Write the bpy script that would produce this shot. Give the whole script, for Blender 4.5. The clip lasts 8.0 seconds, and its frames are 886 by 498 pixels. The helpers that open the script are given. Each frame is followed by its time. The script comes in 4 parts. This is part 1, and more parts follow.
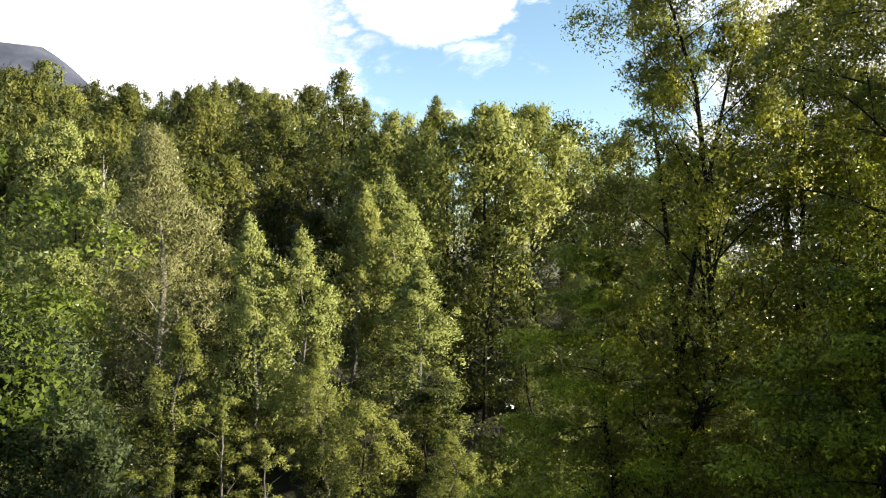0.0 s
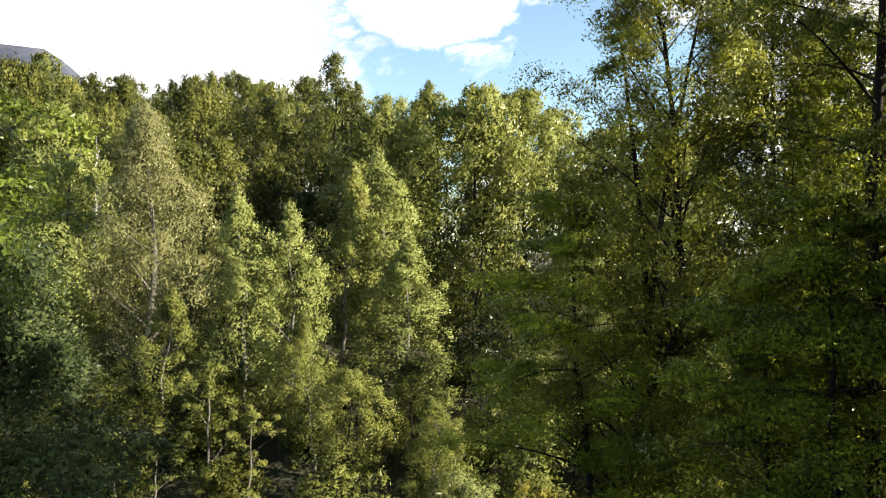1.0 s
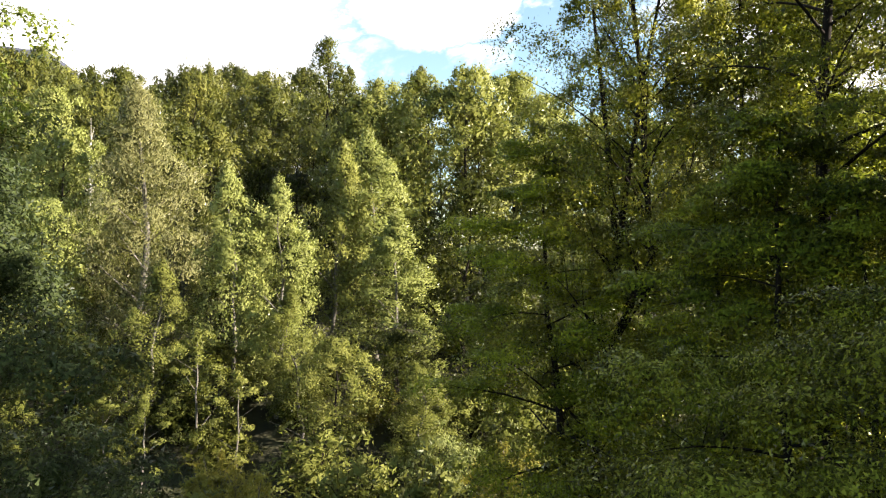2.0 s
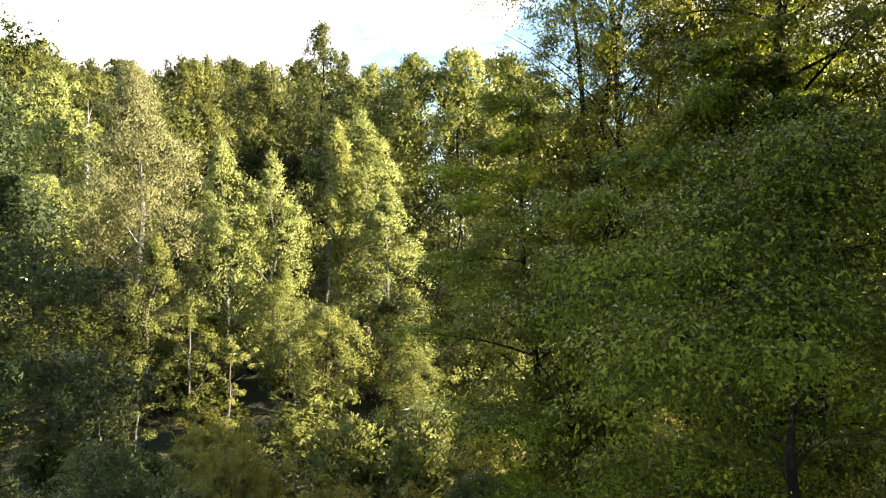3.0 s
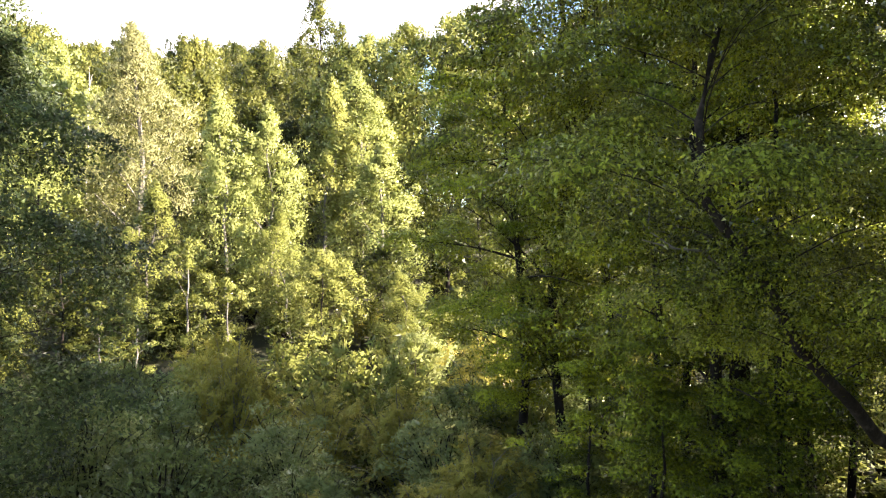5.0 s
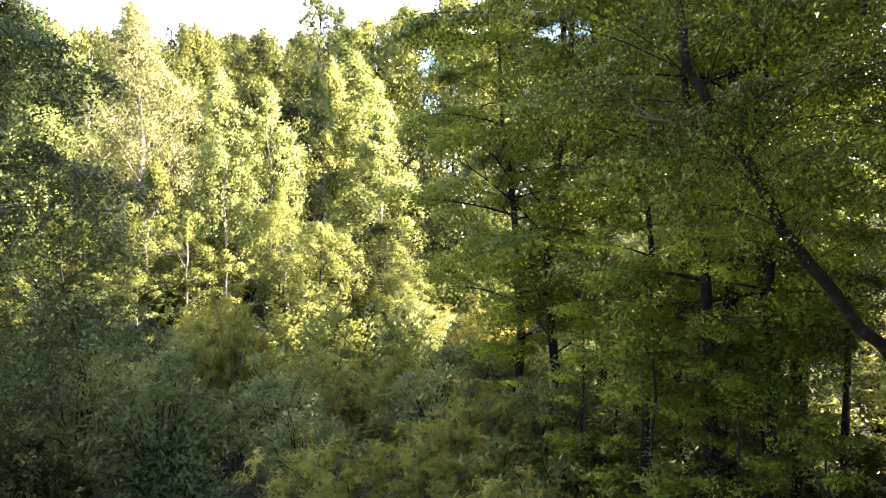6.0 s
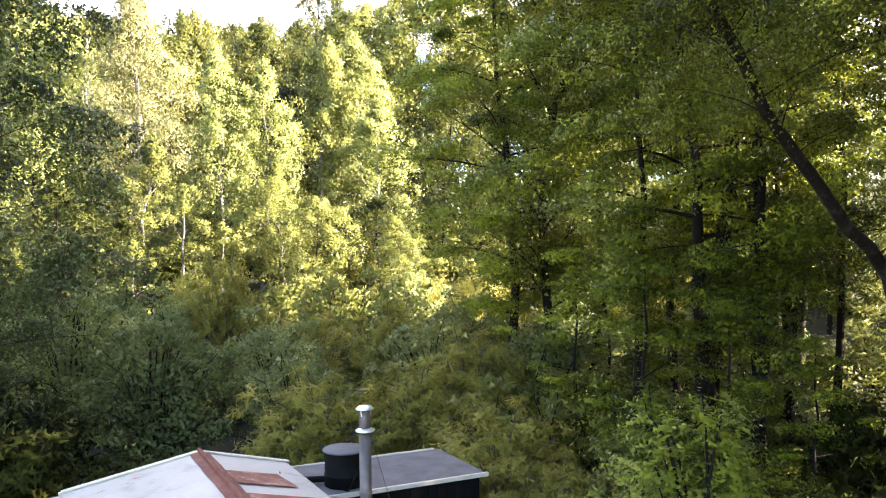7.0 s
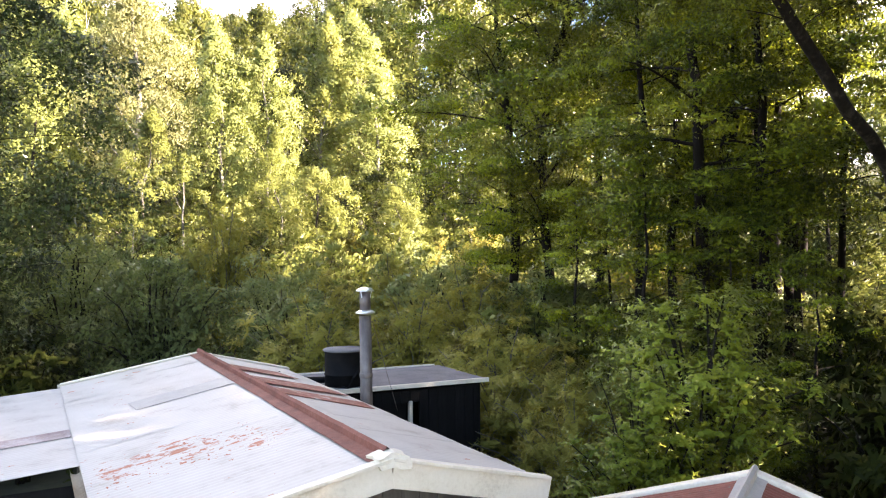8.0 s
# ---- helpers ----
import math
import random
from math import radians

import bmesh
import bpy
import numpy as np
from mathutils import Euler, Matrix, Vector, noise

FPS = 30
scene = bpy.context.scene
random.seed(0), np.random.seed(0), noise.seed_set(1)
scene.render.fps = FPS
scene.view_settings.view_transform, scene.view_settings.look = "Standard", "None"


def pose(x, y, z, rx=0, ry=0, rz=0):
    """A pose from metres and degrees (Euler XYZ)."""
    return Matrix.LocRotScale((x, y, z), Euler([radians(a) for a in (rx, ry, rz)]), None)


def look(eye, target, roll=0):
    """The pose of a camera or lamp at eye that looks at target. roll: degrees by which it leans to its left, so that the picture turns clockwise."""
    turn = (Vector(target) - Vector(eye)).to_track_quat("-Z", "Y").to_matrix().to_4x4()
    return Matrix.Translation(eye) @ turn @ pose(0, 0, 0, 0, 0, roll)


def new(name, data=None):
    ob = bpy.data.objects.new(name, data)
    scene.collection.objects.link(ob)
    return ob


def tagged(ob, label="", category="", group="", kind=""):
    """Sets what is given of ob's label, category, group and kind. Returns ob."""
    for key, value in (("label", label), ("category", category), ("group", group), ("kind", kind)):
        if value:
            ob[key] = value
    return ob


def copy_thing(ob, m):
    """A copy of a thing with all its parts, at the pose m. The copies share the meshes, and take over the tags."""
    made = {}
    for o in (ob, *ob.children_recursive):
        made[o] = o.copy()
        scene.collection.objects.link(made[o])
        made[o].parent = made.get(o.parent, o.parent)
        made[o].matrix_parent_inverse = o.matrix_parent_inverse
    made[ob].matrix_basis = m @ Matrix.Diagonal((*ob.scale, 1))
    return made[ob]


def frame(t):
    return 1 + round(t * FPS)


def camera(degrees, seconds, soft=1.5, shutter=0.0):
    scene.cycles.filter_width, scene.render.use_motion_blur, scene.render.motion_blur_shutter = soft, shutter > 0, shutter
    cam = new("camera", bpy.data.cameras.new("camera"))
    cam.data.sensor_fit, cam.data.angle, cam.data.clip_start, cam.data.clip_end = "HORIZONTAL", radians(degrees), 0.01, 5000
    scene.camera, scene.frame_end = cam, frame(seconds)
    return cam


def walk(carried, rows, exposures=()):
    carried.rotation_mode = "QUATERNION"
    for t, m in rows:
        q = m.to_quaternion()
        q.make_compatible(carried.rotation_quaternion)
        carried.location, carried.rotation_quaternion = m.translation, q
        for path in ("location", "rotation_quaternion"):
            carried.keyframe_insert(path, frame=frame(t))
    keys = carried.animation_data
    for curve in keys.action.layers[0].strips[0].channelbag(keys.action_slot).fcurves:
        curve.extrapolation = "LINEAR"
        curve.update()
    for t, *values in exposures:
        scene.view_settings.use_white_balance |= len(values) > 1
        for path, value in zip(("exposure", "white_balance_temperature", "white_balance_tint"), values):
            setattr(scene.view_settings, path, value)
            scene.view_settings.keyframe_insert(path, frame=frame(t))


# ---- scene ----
cam = camera(62.2, 8.0, soft=1.15)
METRES, EYE, TILT, LEAN, TURN = 15.0, 18.84, 0.0, 0.0, 0.0
ROWS = [
    (0.0, 0.0, 0.0, 0.0, 0.0, 0.0, -0.0),
    (0.5, 0.0307, -0.0092, -0.0589, 0.07, 0.06, 0.0),
    (1.0, 0.0632, -0.0259, -0.1218, 0.14, 0.12, 0.07),
    (1.5, 0.097, -0.0434, -0.1837, 0.24, 0.19, 0.13),
    (3.0, 0.18, -0.1135, -0.3677, 0.45, 0.39, 0.29),
    (3.5, 0.1993, -0.1416, -0.4289, 0.51, 0.45, 0.34),
    (4.0, 0.2147, -0.1658, -0.4885, 0.55, 0.45, 0.34),
    (4.5, 0.2153, -0.1734, -0.5435, 0.55, 0.52, 0.42),
    (6.0, 0.2305, -0.1893, -0.7044, 0.73, 0.5, 0.49),
    (6.5, 0.2367, -0.1914, -0.7563, 0.7, 0.52, 0.45),
    (7.0, 0.2412, -0.1913, -0.8078, 0.67, 0.5, 0.47),
    (7.5, 0.2381, -0.1898, -0.859, 0.66, 0.49, 0.46),
    (8.0, 0.2396, -0.1872, -0.9226, 0.66, 0.47, 0.51),
]
walk(cam, [(t, pose(0, 0, EYE, TILT, LEAN, TURN) @ pose(METRES * x, METRES * y, METRES * z, 90 + pitch, roll, yaw)) for t, x, y, z, yaw, pitch, roll in ROWS],
     exposures=[(0.0, 2.31, 6550, 11), (1.0, 2.42, 6600, 12), (1.7, 2.57, 6700, 13), (2.8, 3.0, 6900, 16), (3.5, 3.24, 6900, 18), (4.5, 3.62, 6750, 21), (6.0, 4.16, 6500, 24), (7.0, 4.29, 6500, 25), (8.0, 4.2, 6850, 26)])

# ---- world, sun ----
SUN = Vector((0.87, -0.17, 0.45)).normalized()


def link(nt, a, b):
    nt.links.new(a, b)


def node(nt, kind, **values):
    n = nt.nodes.new(kind)
    for k, v in values.items():
        if isinstance(k, str) and k in n.inputs:
            n.inputs[k].default_value = v
    return n


def calc(nt, op, a, b=0.0, c=None):
    """One step of arithmetic; a and b are numbers or sockets."""
    n = nt.nodes.new("ShaderNodeMath")
    n.operation = op
    for i, v in enumerate((a, b, c)):
        if v is None:
            continue
        if isinstance(v, (int, float)):
            n.inputs[i].default_value = v
        else:
            link(nt, v, n.inputs[i])
    return n.outputs[0]


def smooth(nt, v, lo, hi):
    n = nt.nodes.new("ShaderNodeMapRange")
    n.interpolation_type = "SMOOTHSTEP"
    link(nt, v, n.inputs[0])
    n.inputs[1].default_value, n.inputs[2].default_value = lo, hi
    return n.outputs[0]


def make_world():
    world = bpy.data.worlds.new("sky")
    scene.world = world
    world.use_nodes = True
    nt = world.node_tree
    nt.nodes.clear()
    out = nt.nodes.new("ShaderNodeOutputWorld")
    bg = nt.nodes.new("ShaderNodeBackground")
    bg.inputs[1].default_value = 0.050
    sky = nt.nodes.new("ShaderNodeTexSky")
    sky.sky_type = "NISHITA"
    sky.sun_disc = False
    sky.sun_elevation = math.asin(SUN.z)
    sky.sun_rotation = math.atan2(SUN.x, SUN.y)
    sky.air_density, sky.dust_density, sky.ozone_density = 1.0, 0.6, 1.2
    co = nt.nodes.new("ShaderNodeTexCoord")
    sep = nt.nodes.new("ShaderNodeSeparateXYZ")
    link(nt, co.outputs["Generated"], sep.inputs[0])
    # bearing and height of the cloud bank
    ahead = calc(nt, "MAXIMUM", sep.outputs[1], 0.2)
    u = calc(nt, "DIVIDE", sep.outputs[0], ahead)
    v = calc(nt, "DIVIDE", sep.outputs[2], ahead)
    stretch = nt.nodes.new("ShaderNodeMapping")
    stretch.inputs["Scale"].default_value = (1.0, 1.0, 1.8)
    link(nt, co.outputs["Generated"], stretch.inputs[0])
    puff = node(nt, "ShaderNodeTexNoise", Scale=9.0, Detail=9.0, Roughness=0.6, Distortion=0.3)
    link(nt, stretch.outputs[0], puff.inputs["Vector"])
    n = calc(nt, "SUBTRACT", puff.outputs[0], 0.5)
    edge = calc(nt, "ADD", u, calc(nt, "MULTIPLY", n, 0.55))
    front = smooth(nt, sep.outputs[1], 0.15, 0.45)
    bank = calc(nt, "MULTIPLY", calc(nt, "SUBTRACT", 1.0, smooth(nt, edge, -0.20, -0.12)), front)
    right = calc(nt, "MULTIPLY", smooth(nt, edge, 0.30, 0.45), front)
    # the cloud that hangs above the clear gap
    du = calc(nt, "DIVIDE", calc(nt, "SUBTRACT", u, -0.01), 0.125)
    dv = calc(nt, "DIVIDE", calc(nt, "SUBTRACT", v, 0.36), 0.085)
    r2 = calc(nt, "ADD", calc(nt, "MULTIPLY", du, du), calc(nt, "MULTIPLY", dv, dv))
    r2 = calc(nt, "ADD", r2, calc(nt, "MULTIPLY", n, 2.2))
    hang = calc(nt, "SUBTRACT", 1.0, smooth(nt, r2, 0.75, 1.15))
    wisp = calc(nt, "MULTIPLY", front, smooth(nt, calc(nt, "ADD", n, calc(nt, "MULTIPLY", u, -0.55)), 0.02, 0.24))
    cover = calc(nt, "MAXIMUM", calc(nt, "MAXIMUM", bank, right), calc(nt, "MAXIMUM", hang, wisp))
    fine = node(nt, "ShaderNodeTexNoise", Scale=5.0, Detail=6.0, Roughness=0.55)
    link(nt, stretch.outputs[0], fine.inputs["Vector"])
    ramp = nt.nodes.new("ShaderNodeValToRGB")
    ramp.color_ramp.elements[0].position, ramp.color_ramp.elements[0].color = 0.32, (4.0, 4.1, 4.25, 1)
    ramp.color_ramp.elements[1].position, ramp.color_ramp.elements[1].color = 0.58, (8.0, 7.9, 7.8, 1)
    link(nt, fine.outputs[0], ramp.inputs[0])
    mix = nt.nodes.new("ShaderNodeMix")
    mix.data_type = "RGBA"
    link(nt, cover, mix.inputs[0])
    tint = nt.nodes.new("ShaderNodeMix")
    tint.data_type, tint.blend_type = "RGBA", "MULTIPLY"
    tint.inputs[0].default_value = 1.0
    tint.inputs[7].default_value = (1.0, 1.07, 1.0, 1)
    link(nt, sky.outputs[0], tint.inputs[6])
    link(nt, tint.outputs[2], mix.inputs[6])
    link(nt, ramp.outputs[0], mix.inputs[7])
    link(nt, mix.outputs[2], bg.inputs[0])
    link(nt, bg.outputs[0], out.inputs[0])


make_world()
sun_data = bpy.data.lights.new("sun", "SUN")
sun_data.energy, sun_data.angle, sun_data.color = 3.7, radians(0.6), (1.0, 0.90, 0.76)
sun = new("sun", sun_data)
sun.matrix_world = look(SUN * 60, (0, 0, 0))


# ---- materials ----
def material(name):
    mat = bpy.data.materials.new(name)
    mat.use_nodes = True
    nt = mat.node_tree
    nt.nodes.clear()
    return mat, nt, nt.nodes.new("ShaderNodeOutputMaterial")


def ramp_of(nt, fac, stops):
    r = nt.nodes.new("ShaderNodeValToRGB")
    while len(r.color_ramp.elements) < len(stops):
        r.color_ramp.elements.new(0.5)
    for e, (p, c) in zip(r.color_ramp.elements, stops):
        e.position, e.color = p, (*c, 1)
    link(nt, fac, r.inputs[0])
    return r.outputs[0]


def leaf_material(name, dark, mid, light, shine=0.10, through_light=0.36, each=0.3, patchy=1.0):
    """Leaves: matt, a little waxy, letting light through; the hue varies from leaf to leaf, over the crown and from
    tree to tree. High patchy and each widen the tones to suggest shaded gaps and glints.
    """
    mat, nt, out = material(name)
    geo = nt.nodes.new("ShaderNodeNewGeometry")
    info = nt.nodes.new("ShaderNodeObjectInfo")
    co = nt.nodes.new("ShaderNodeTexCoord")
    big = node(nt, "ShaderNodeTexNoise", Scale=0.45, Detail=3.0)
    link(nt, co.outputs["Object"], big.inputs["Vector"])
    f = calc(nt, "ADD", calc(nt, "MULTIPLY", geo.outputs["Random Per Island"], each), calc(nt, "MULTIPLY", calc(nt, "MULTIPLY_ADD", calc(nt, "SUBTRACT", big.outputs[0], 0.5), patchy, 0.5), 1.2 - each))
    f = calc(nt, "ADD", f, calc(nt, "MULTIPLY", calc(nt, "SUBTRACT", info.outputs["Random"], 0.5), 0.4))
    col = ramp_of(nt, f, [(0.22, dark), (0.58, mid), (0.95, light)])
    diff = nt.nodes.new("ShaderNodeBsdfDiffuse")
    trans = nt.nodes.new("ShaderNodeBsdfTranslucent")
    gloss = node(nt, "ShaderNodeBsdfGlossy", Roughness=0.42)
    gloss.inputs["Color"].default_value = (0.9, 0.95, 0.9, 1)
    warm = nt.nodes.new("ShaderNodeMix")
    warm.data_type, warm.blend_type = "RGBA", "MULTIPLY"
    warm.inputs[0].default_value = 1.0
    warm.inputs[7].default_value = (1.25, 1.3, 0.85, 1)
    link(nt, col, warm.inputs[6])
    link(nt, col, diff.inputs[0])
    link(nt, warm.outputs[2], trans.inputs[0])
    m1 = nt.nodes.new("ShaderNodeMixShader")
    m1.inputs[0].default_value = through_light
    link(nt, diff.outputs[0], m1.inputs[1])
    link(nt, trans.outputs[0], m1.inputs[2])
    fres = nt.nodes.new("ShaderNodeFresnel")
    fres.inputs[0].default_value = 1.4
    m2 = nt.nodes.new("ShaderNodeMixShader")
    link(nt, calc(nt, "MULTIPLY", fres.outputs[0], shine), m2.inputs[0])
    link(nt, m1.outputs[0], m2.inputs[1])
    link(nt, gloss.outputs[0], m2.inputs[2])
    link(nt, m2.outputs[0], out.inputs[0])
    return mat


def surface(name, stops, scale=4.0, rough=0.8, metal=0.0, bump=0.3, bump_scale=30.0, stretch=(1, 1, 1), each=0.0):
    """A plain worn surface: two scales of noise for the colour and a fine relief."""
    mat, nt, out = material(name)
    co = nt.nodes.new("ShaderNodeTexCoord")
    mp = nt.nodes.new("ShaderNodeMapping")
    mp.inputs["Scale"].default_value = stretch
    link(nt, co.outputs["Object"], mp.inputs[0])
    a = node(nt, "ShaderNodeTexNoise", Scale=scale, Detail=6.0, Roughness=0.6)
    b = node(nt, "ShaderNodeTexNoise", Scale=bump_scale, Detail=4.0, Roughness=0.6)
    link(nt, mp.outputs[0], a.inputs["Vector"])
    link(nt, mp.outputs[0], b.inputs["Vector"])
    f = calc(nt, "ADD", calc(nt, "MULTIPLY", a.outputs[0], 0.7), calc(nt, "MULTIPLY", b.outputs[0], 0.3))
    if each:
        info = nt.nodes.new("ShaderNodeObjectInfo")
        f = calc(nt, "ADD", f, calc(nt, "MULTIPLY", calc(nt, "SUBTRACT", info.outputs["Random"], 0.5), each))
    col = ramp_of(nt, f, stops)
    p = node(nt, "ShaderNodeBsdfPrincipled", Roughness=rough, Metallic=metal)
    link(nt, col, p.inputs["Base Color"])
    bp = node(nt, "ShaderNodeBump", Strength=bump, Distance=0.02)
    link(nt, b.outputs[0], bp.inputs["Height"])
    link(nt, bp.outputs[0], p.inputs["Normal"])
    link(nt, p.outputs[0], out.inputs[0])
    return mat


def painted_iron(name):
    """Corrugated iron painted white, chalky, with rust breaking through in blotches and along the laps."""
    mat, nt, out = material(name)
    co = nt.nodes.new("ShaderNodeTexCoord")
    geo = nt.nodes.new("ShaderNodeNewGeometry")
    p = node(nt, "ShaderNodeBsdfPrincipled", Roughness=0.55)
    mp = nt.nodes.new("ShaderNodeMapping")
    mp.inputs["Scale"].default_value = (1.0, 2.4, 1.0)
    link(nt, co.outputs["Object"], mp.inputs[0])
    blot = node(nt, "ShaderNodeTexNoise", Scale=4.2, Detail=8.0, Roughness=0.7)
    link(nt, mp.outputs[0], blot.inputs["Vector"])
    sep = nt.nodes.new("ShaderNodeSeparateXYZ")
    link(nt, co.outputs["Object"], sep.inputs[0])
    # one worn strip of sheets rusts most; the rest only in specks
    strip = calc(nt, "SUBTRACT", 1.0, smooth(nt, calc(nt, "ABSOLUTE", calc(nt, "ADD", sep.outputs[1], 5.85)), 0.15, 1.0))
    strip = calc(nt, "MULTIPLY", strip, calc(nt, "SUBTRACT", 1.0, smooth(nt, calc(nt, "ABSOLUTE", calc(nt, "ADD", sep.outputs[0], 1.25)), 0.7, 1.0)))
    zone = node(nt, "ShaderNodeTexNoise", Scale=0.9, Detail=2.0)
    link(nt, co.outputs["Object"], zone.inputs["Vector"])
    lean = calc(nt, "ADD", calc(nt, "MULTIPLY", calc(nt, "SUBTRACT", zone.outputs[0], 0.5), 0.45), calc(nt, "MULTIPLY", strip, 0.115))
    speck = node(nt, "ShaderNodeTexNoise", Scale=17.0, Detail=3.0, Roughness=0.6)
    link(nt, co.outputs["Object"], speck.inputs["Vector"])
    dots = smooth(nt, calc(nt, "ADD", speck.outputs[0], calc(nt, "MULTIPLY", strip, 0.13)), 0.725, 0.755)
    rust = calc(nt, "MAXIMUM", dots, smooth(nt, calc(nt, "ADD", blot.outputs[0], lean), 0.665, 0.725))
    grime = node(nt, "ShaderNodeTexNoise", Scale=1.6, Detail=7.0, Roughness=0.65)
    link(nt, geo.outputs["Position"], grime.inputs["Vector"])
    white = ramp_of(nt, grime.outputs[0], [(0.25, (0.31, 0.262, 0.212)), (0.45, (0.470, 0.420, 0.366)), (0.75, (0.535, 0.485, 0.430))])
    red = ramp_of(nt, blot.outputs[0], [(0.4, (0.30, 0.09, 0.04)), (0.7, (0.42, 0.15, 0.08))])
    mix = nt.nodes.new("ShaderNodeMix")
    mix.data_type = "RGBA"
    link(nt, rust, mix.inputs[0])
    link(nt, white, mix.inputs[6])
    link(nt, red, mix.inputs[7])
    link(nt, mix.outputs[2], p.inputs["Base Color"])
    link(nt, p.outputs[0], out.inputs[0])
    return mat


LEAF_YELLOW = leaf_material("leaf_yellow_green", (0.091, 0.109, 0.029), (0.185, 0.209, 0.060), (0.268, 0.281, 0.101))
LEAF_MID = leaf_material("leaf_green", (0.068, 0.079, 0.018), (0.146, 0.160, 0.039), (0.225, 0.230, 0.066))
# dark green that also stands in for deep shade between the trees
LEAF_DARK_SHADE = leaf_material("leaf_dark_shade_green", (0.016, 0.021, 0.005), (0.041, 0.048, 0.009), (0.092, 0.098, 0.018))
LEAF_OLIVE = leaf_material("leaf_olive", (0.115, 0.117, 0.046), (0.186, 0.186, 0.077), (0.254, 0.249, 0.114))
LEAF_REED = leaf_material("leaf_reed", (0.135, 0.126, 0.024), (0.255, 0.233, 0.048), (0.356, 0.303, 0.075))
# near crowns: strong patchy contrast paints in some of the shade between sprays
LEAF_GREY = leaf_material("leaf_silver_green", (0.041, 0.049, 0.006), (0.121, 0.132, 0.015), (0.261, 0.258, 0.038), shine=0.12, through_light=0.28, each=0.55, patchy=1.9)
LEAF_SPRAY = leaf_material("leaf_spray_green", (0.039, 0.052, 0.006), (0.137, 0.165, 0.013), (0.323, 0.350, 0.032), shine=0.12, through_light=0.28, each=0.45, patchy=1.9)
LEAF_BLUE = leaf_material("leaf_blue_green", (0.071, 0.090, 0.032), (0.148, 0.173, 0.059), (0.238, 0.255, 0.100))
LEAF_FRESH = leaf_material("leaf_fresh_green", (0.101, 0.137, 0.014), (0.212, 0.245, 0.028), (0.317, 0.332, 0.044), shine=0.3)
# bluish dark green: the left tree's skylit shade is put into its leaves
LEAF_TEAL_SHADE = leaf_material("leaf_shade_blue_green", (0.026, 0.038, 0.014), (0.066, 0.088, 0.031), (0.135, 0.160, 0.056), each=0.4, patchy=1.9)
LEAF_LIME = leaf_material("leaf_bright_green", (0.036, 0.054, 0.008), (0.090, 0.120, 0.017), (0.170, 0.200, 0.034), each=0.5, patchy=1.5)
# near-black to bright leaves, painting in the dark gaps and leaf glints
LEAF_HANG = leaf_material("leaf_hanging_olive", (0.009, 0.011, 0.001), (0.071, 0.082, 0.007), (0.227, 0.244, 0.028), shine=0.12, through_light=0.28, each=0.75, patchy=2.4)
LEAF_BACK = leaf_material("leaf_deep_green", (0.031, 0.037, 0.009), (0.074, 0.083, 0.019), (0.135, 0.136, 0.033))
BARK = surface("bark", [(0.3, (0.006, 0.005, 0.004)), (0.55, (0.015, 0.012, 0.010)), (0.8, (0.045, 0.037, 0.030))], 2.5, 0.95, 0, 0.8, 14, (1, 1, 0.25))
BARK_GREY = surface("grey_bark", [(0.3, (0.008, 0.006, 0.005)), (0.52, (0.020, 0.016, 0.013)), (0.7, (0.058, 0.049, 0.040))], 3.5, 0.95, 0, 0.8, 14, (1, 1, 0.6))
BARK_PALE = surface("pale_bark", [(0.3, (0.06, 0.053, 0.045)), (0.55, (0.12, 0.11, 0.092)), (0.8, (0.22, 0.20, 0.175))], 2.0, 0.9, 0, 0.6, 12, (1, 1, 0.3))
DEADWOOD = surface("bleached_deadwood", [(0.3, (0.24, 0.22, 0.20)), (0.55, (0.38, 0.36, 0.33)), (0.8, (0.5, 0.48, 0.45))], 2.0, 0.9, 0, 0.5, 12, (1, 1, 0.3))
SOIL = surface("forest_floor", [(0.3, (0.012, 0.012, 0.006)), (0.5, (0.028, 0.028, 0.010)), (0.75, (0.05, 0.055, 0.018))], 0.6, 1.0, 0, 0.6, 5)
# the blue-grey of distance haze is put into the slope colour
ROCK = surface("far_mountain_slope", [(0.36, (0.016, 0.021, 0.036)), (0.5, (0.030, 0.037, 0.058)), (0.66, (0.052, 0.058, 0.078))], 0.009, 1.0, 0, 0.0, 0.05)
IRON = painted_iron("white_painted_iron")
RUST = surface("rusty_red_iron", [(0.3, (0.085, 0.022, 0.014)), (0.5, (0.165, 0.046, 0.029)), (0.72, (0.25, 0.088, 0.058)), (0.85, (0.34, 0.17, 0.12))], 3.0, 0.75, 0, 0.35, 25)
PATCH = surface("grey_roof_patch", [(0.3, (0.29, 0.27, 0.25)), (0.5, (0.36, 0.335, 0.312)), (0.75, (0.42, 0.395, 0.37))], 3.0, 0.5, 0, 0.15, 30)
TRIM = surface("cream_painted_board", [(0.3, (0.46, 0.375, 0.265)), (0.5, (0.68, 0.60, 0.475)), (0.75, (0.77, 0.70, 0.58))], 2.0, 0.6, 0, 0.2, 30)
STAIN = surface("rust_stained_pale_board", [(0.3, (0.12, 0.06, 0.055)), (0.5, (0.30, 0.22, 0.20)), (0.7, (0.52, 0.45, 0.42))], 1.6, 0.8, 0, 0.2, 30)
FLAKED = surface("flaking_red_iron", [(0.3, (0.14, 0.036, 0.022)), (0.50, (0.23, 0.072, 0.046)), (0.58, (0.33, 0.15, 0.105)), (0.66, (0.45, 0.40, 0.36))], 3.6, 0.75, 0, 0.3, 22)
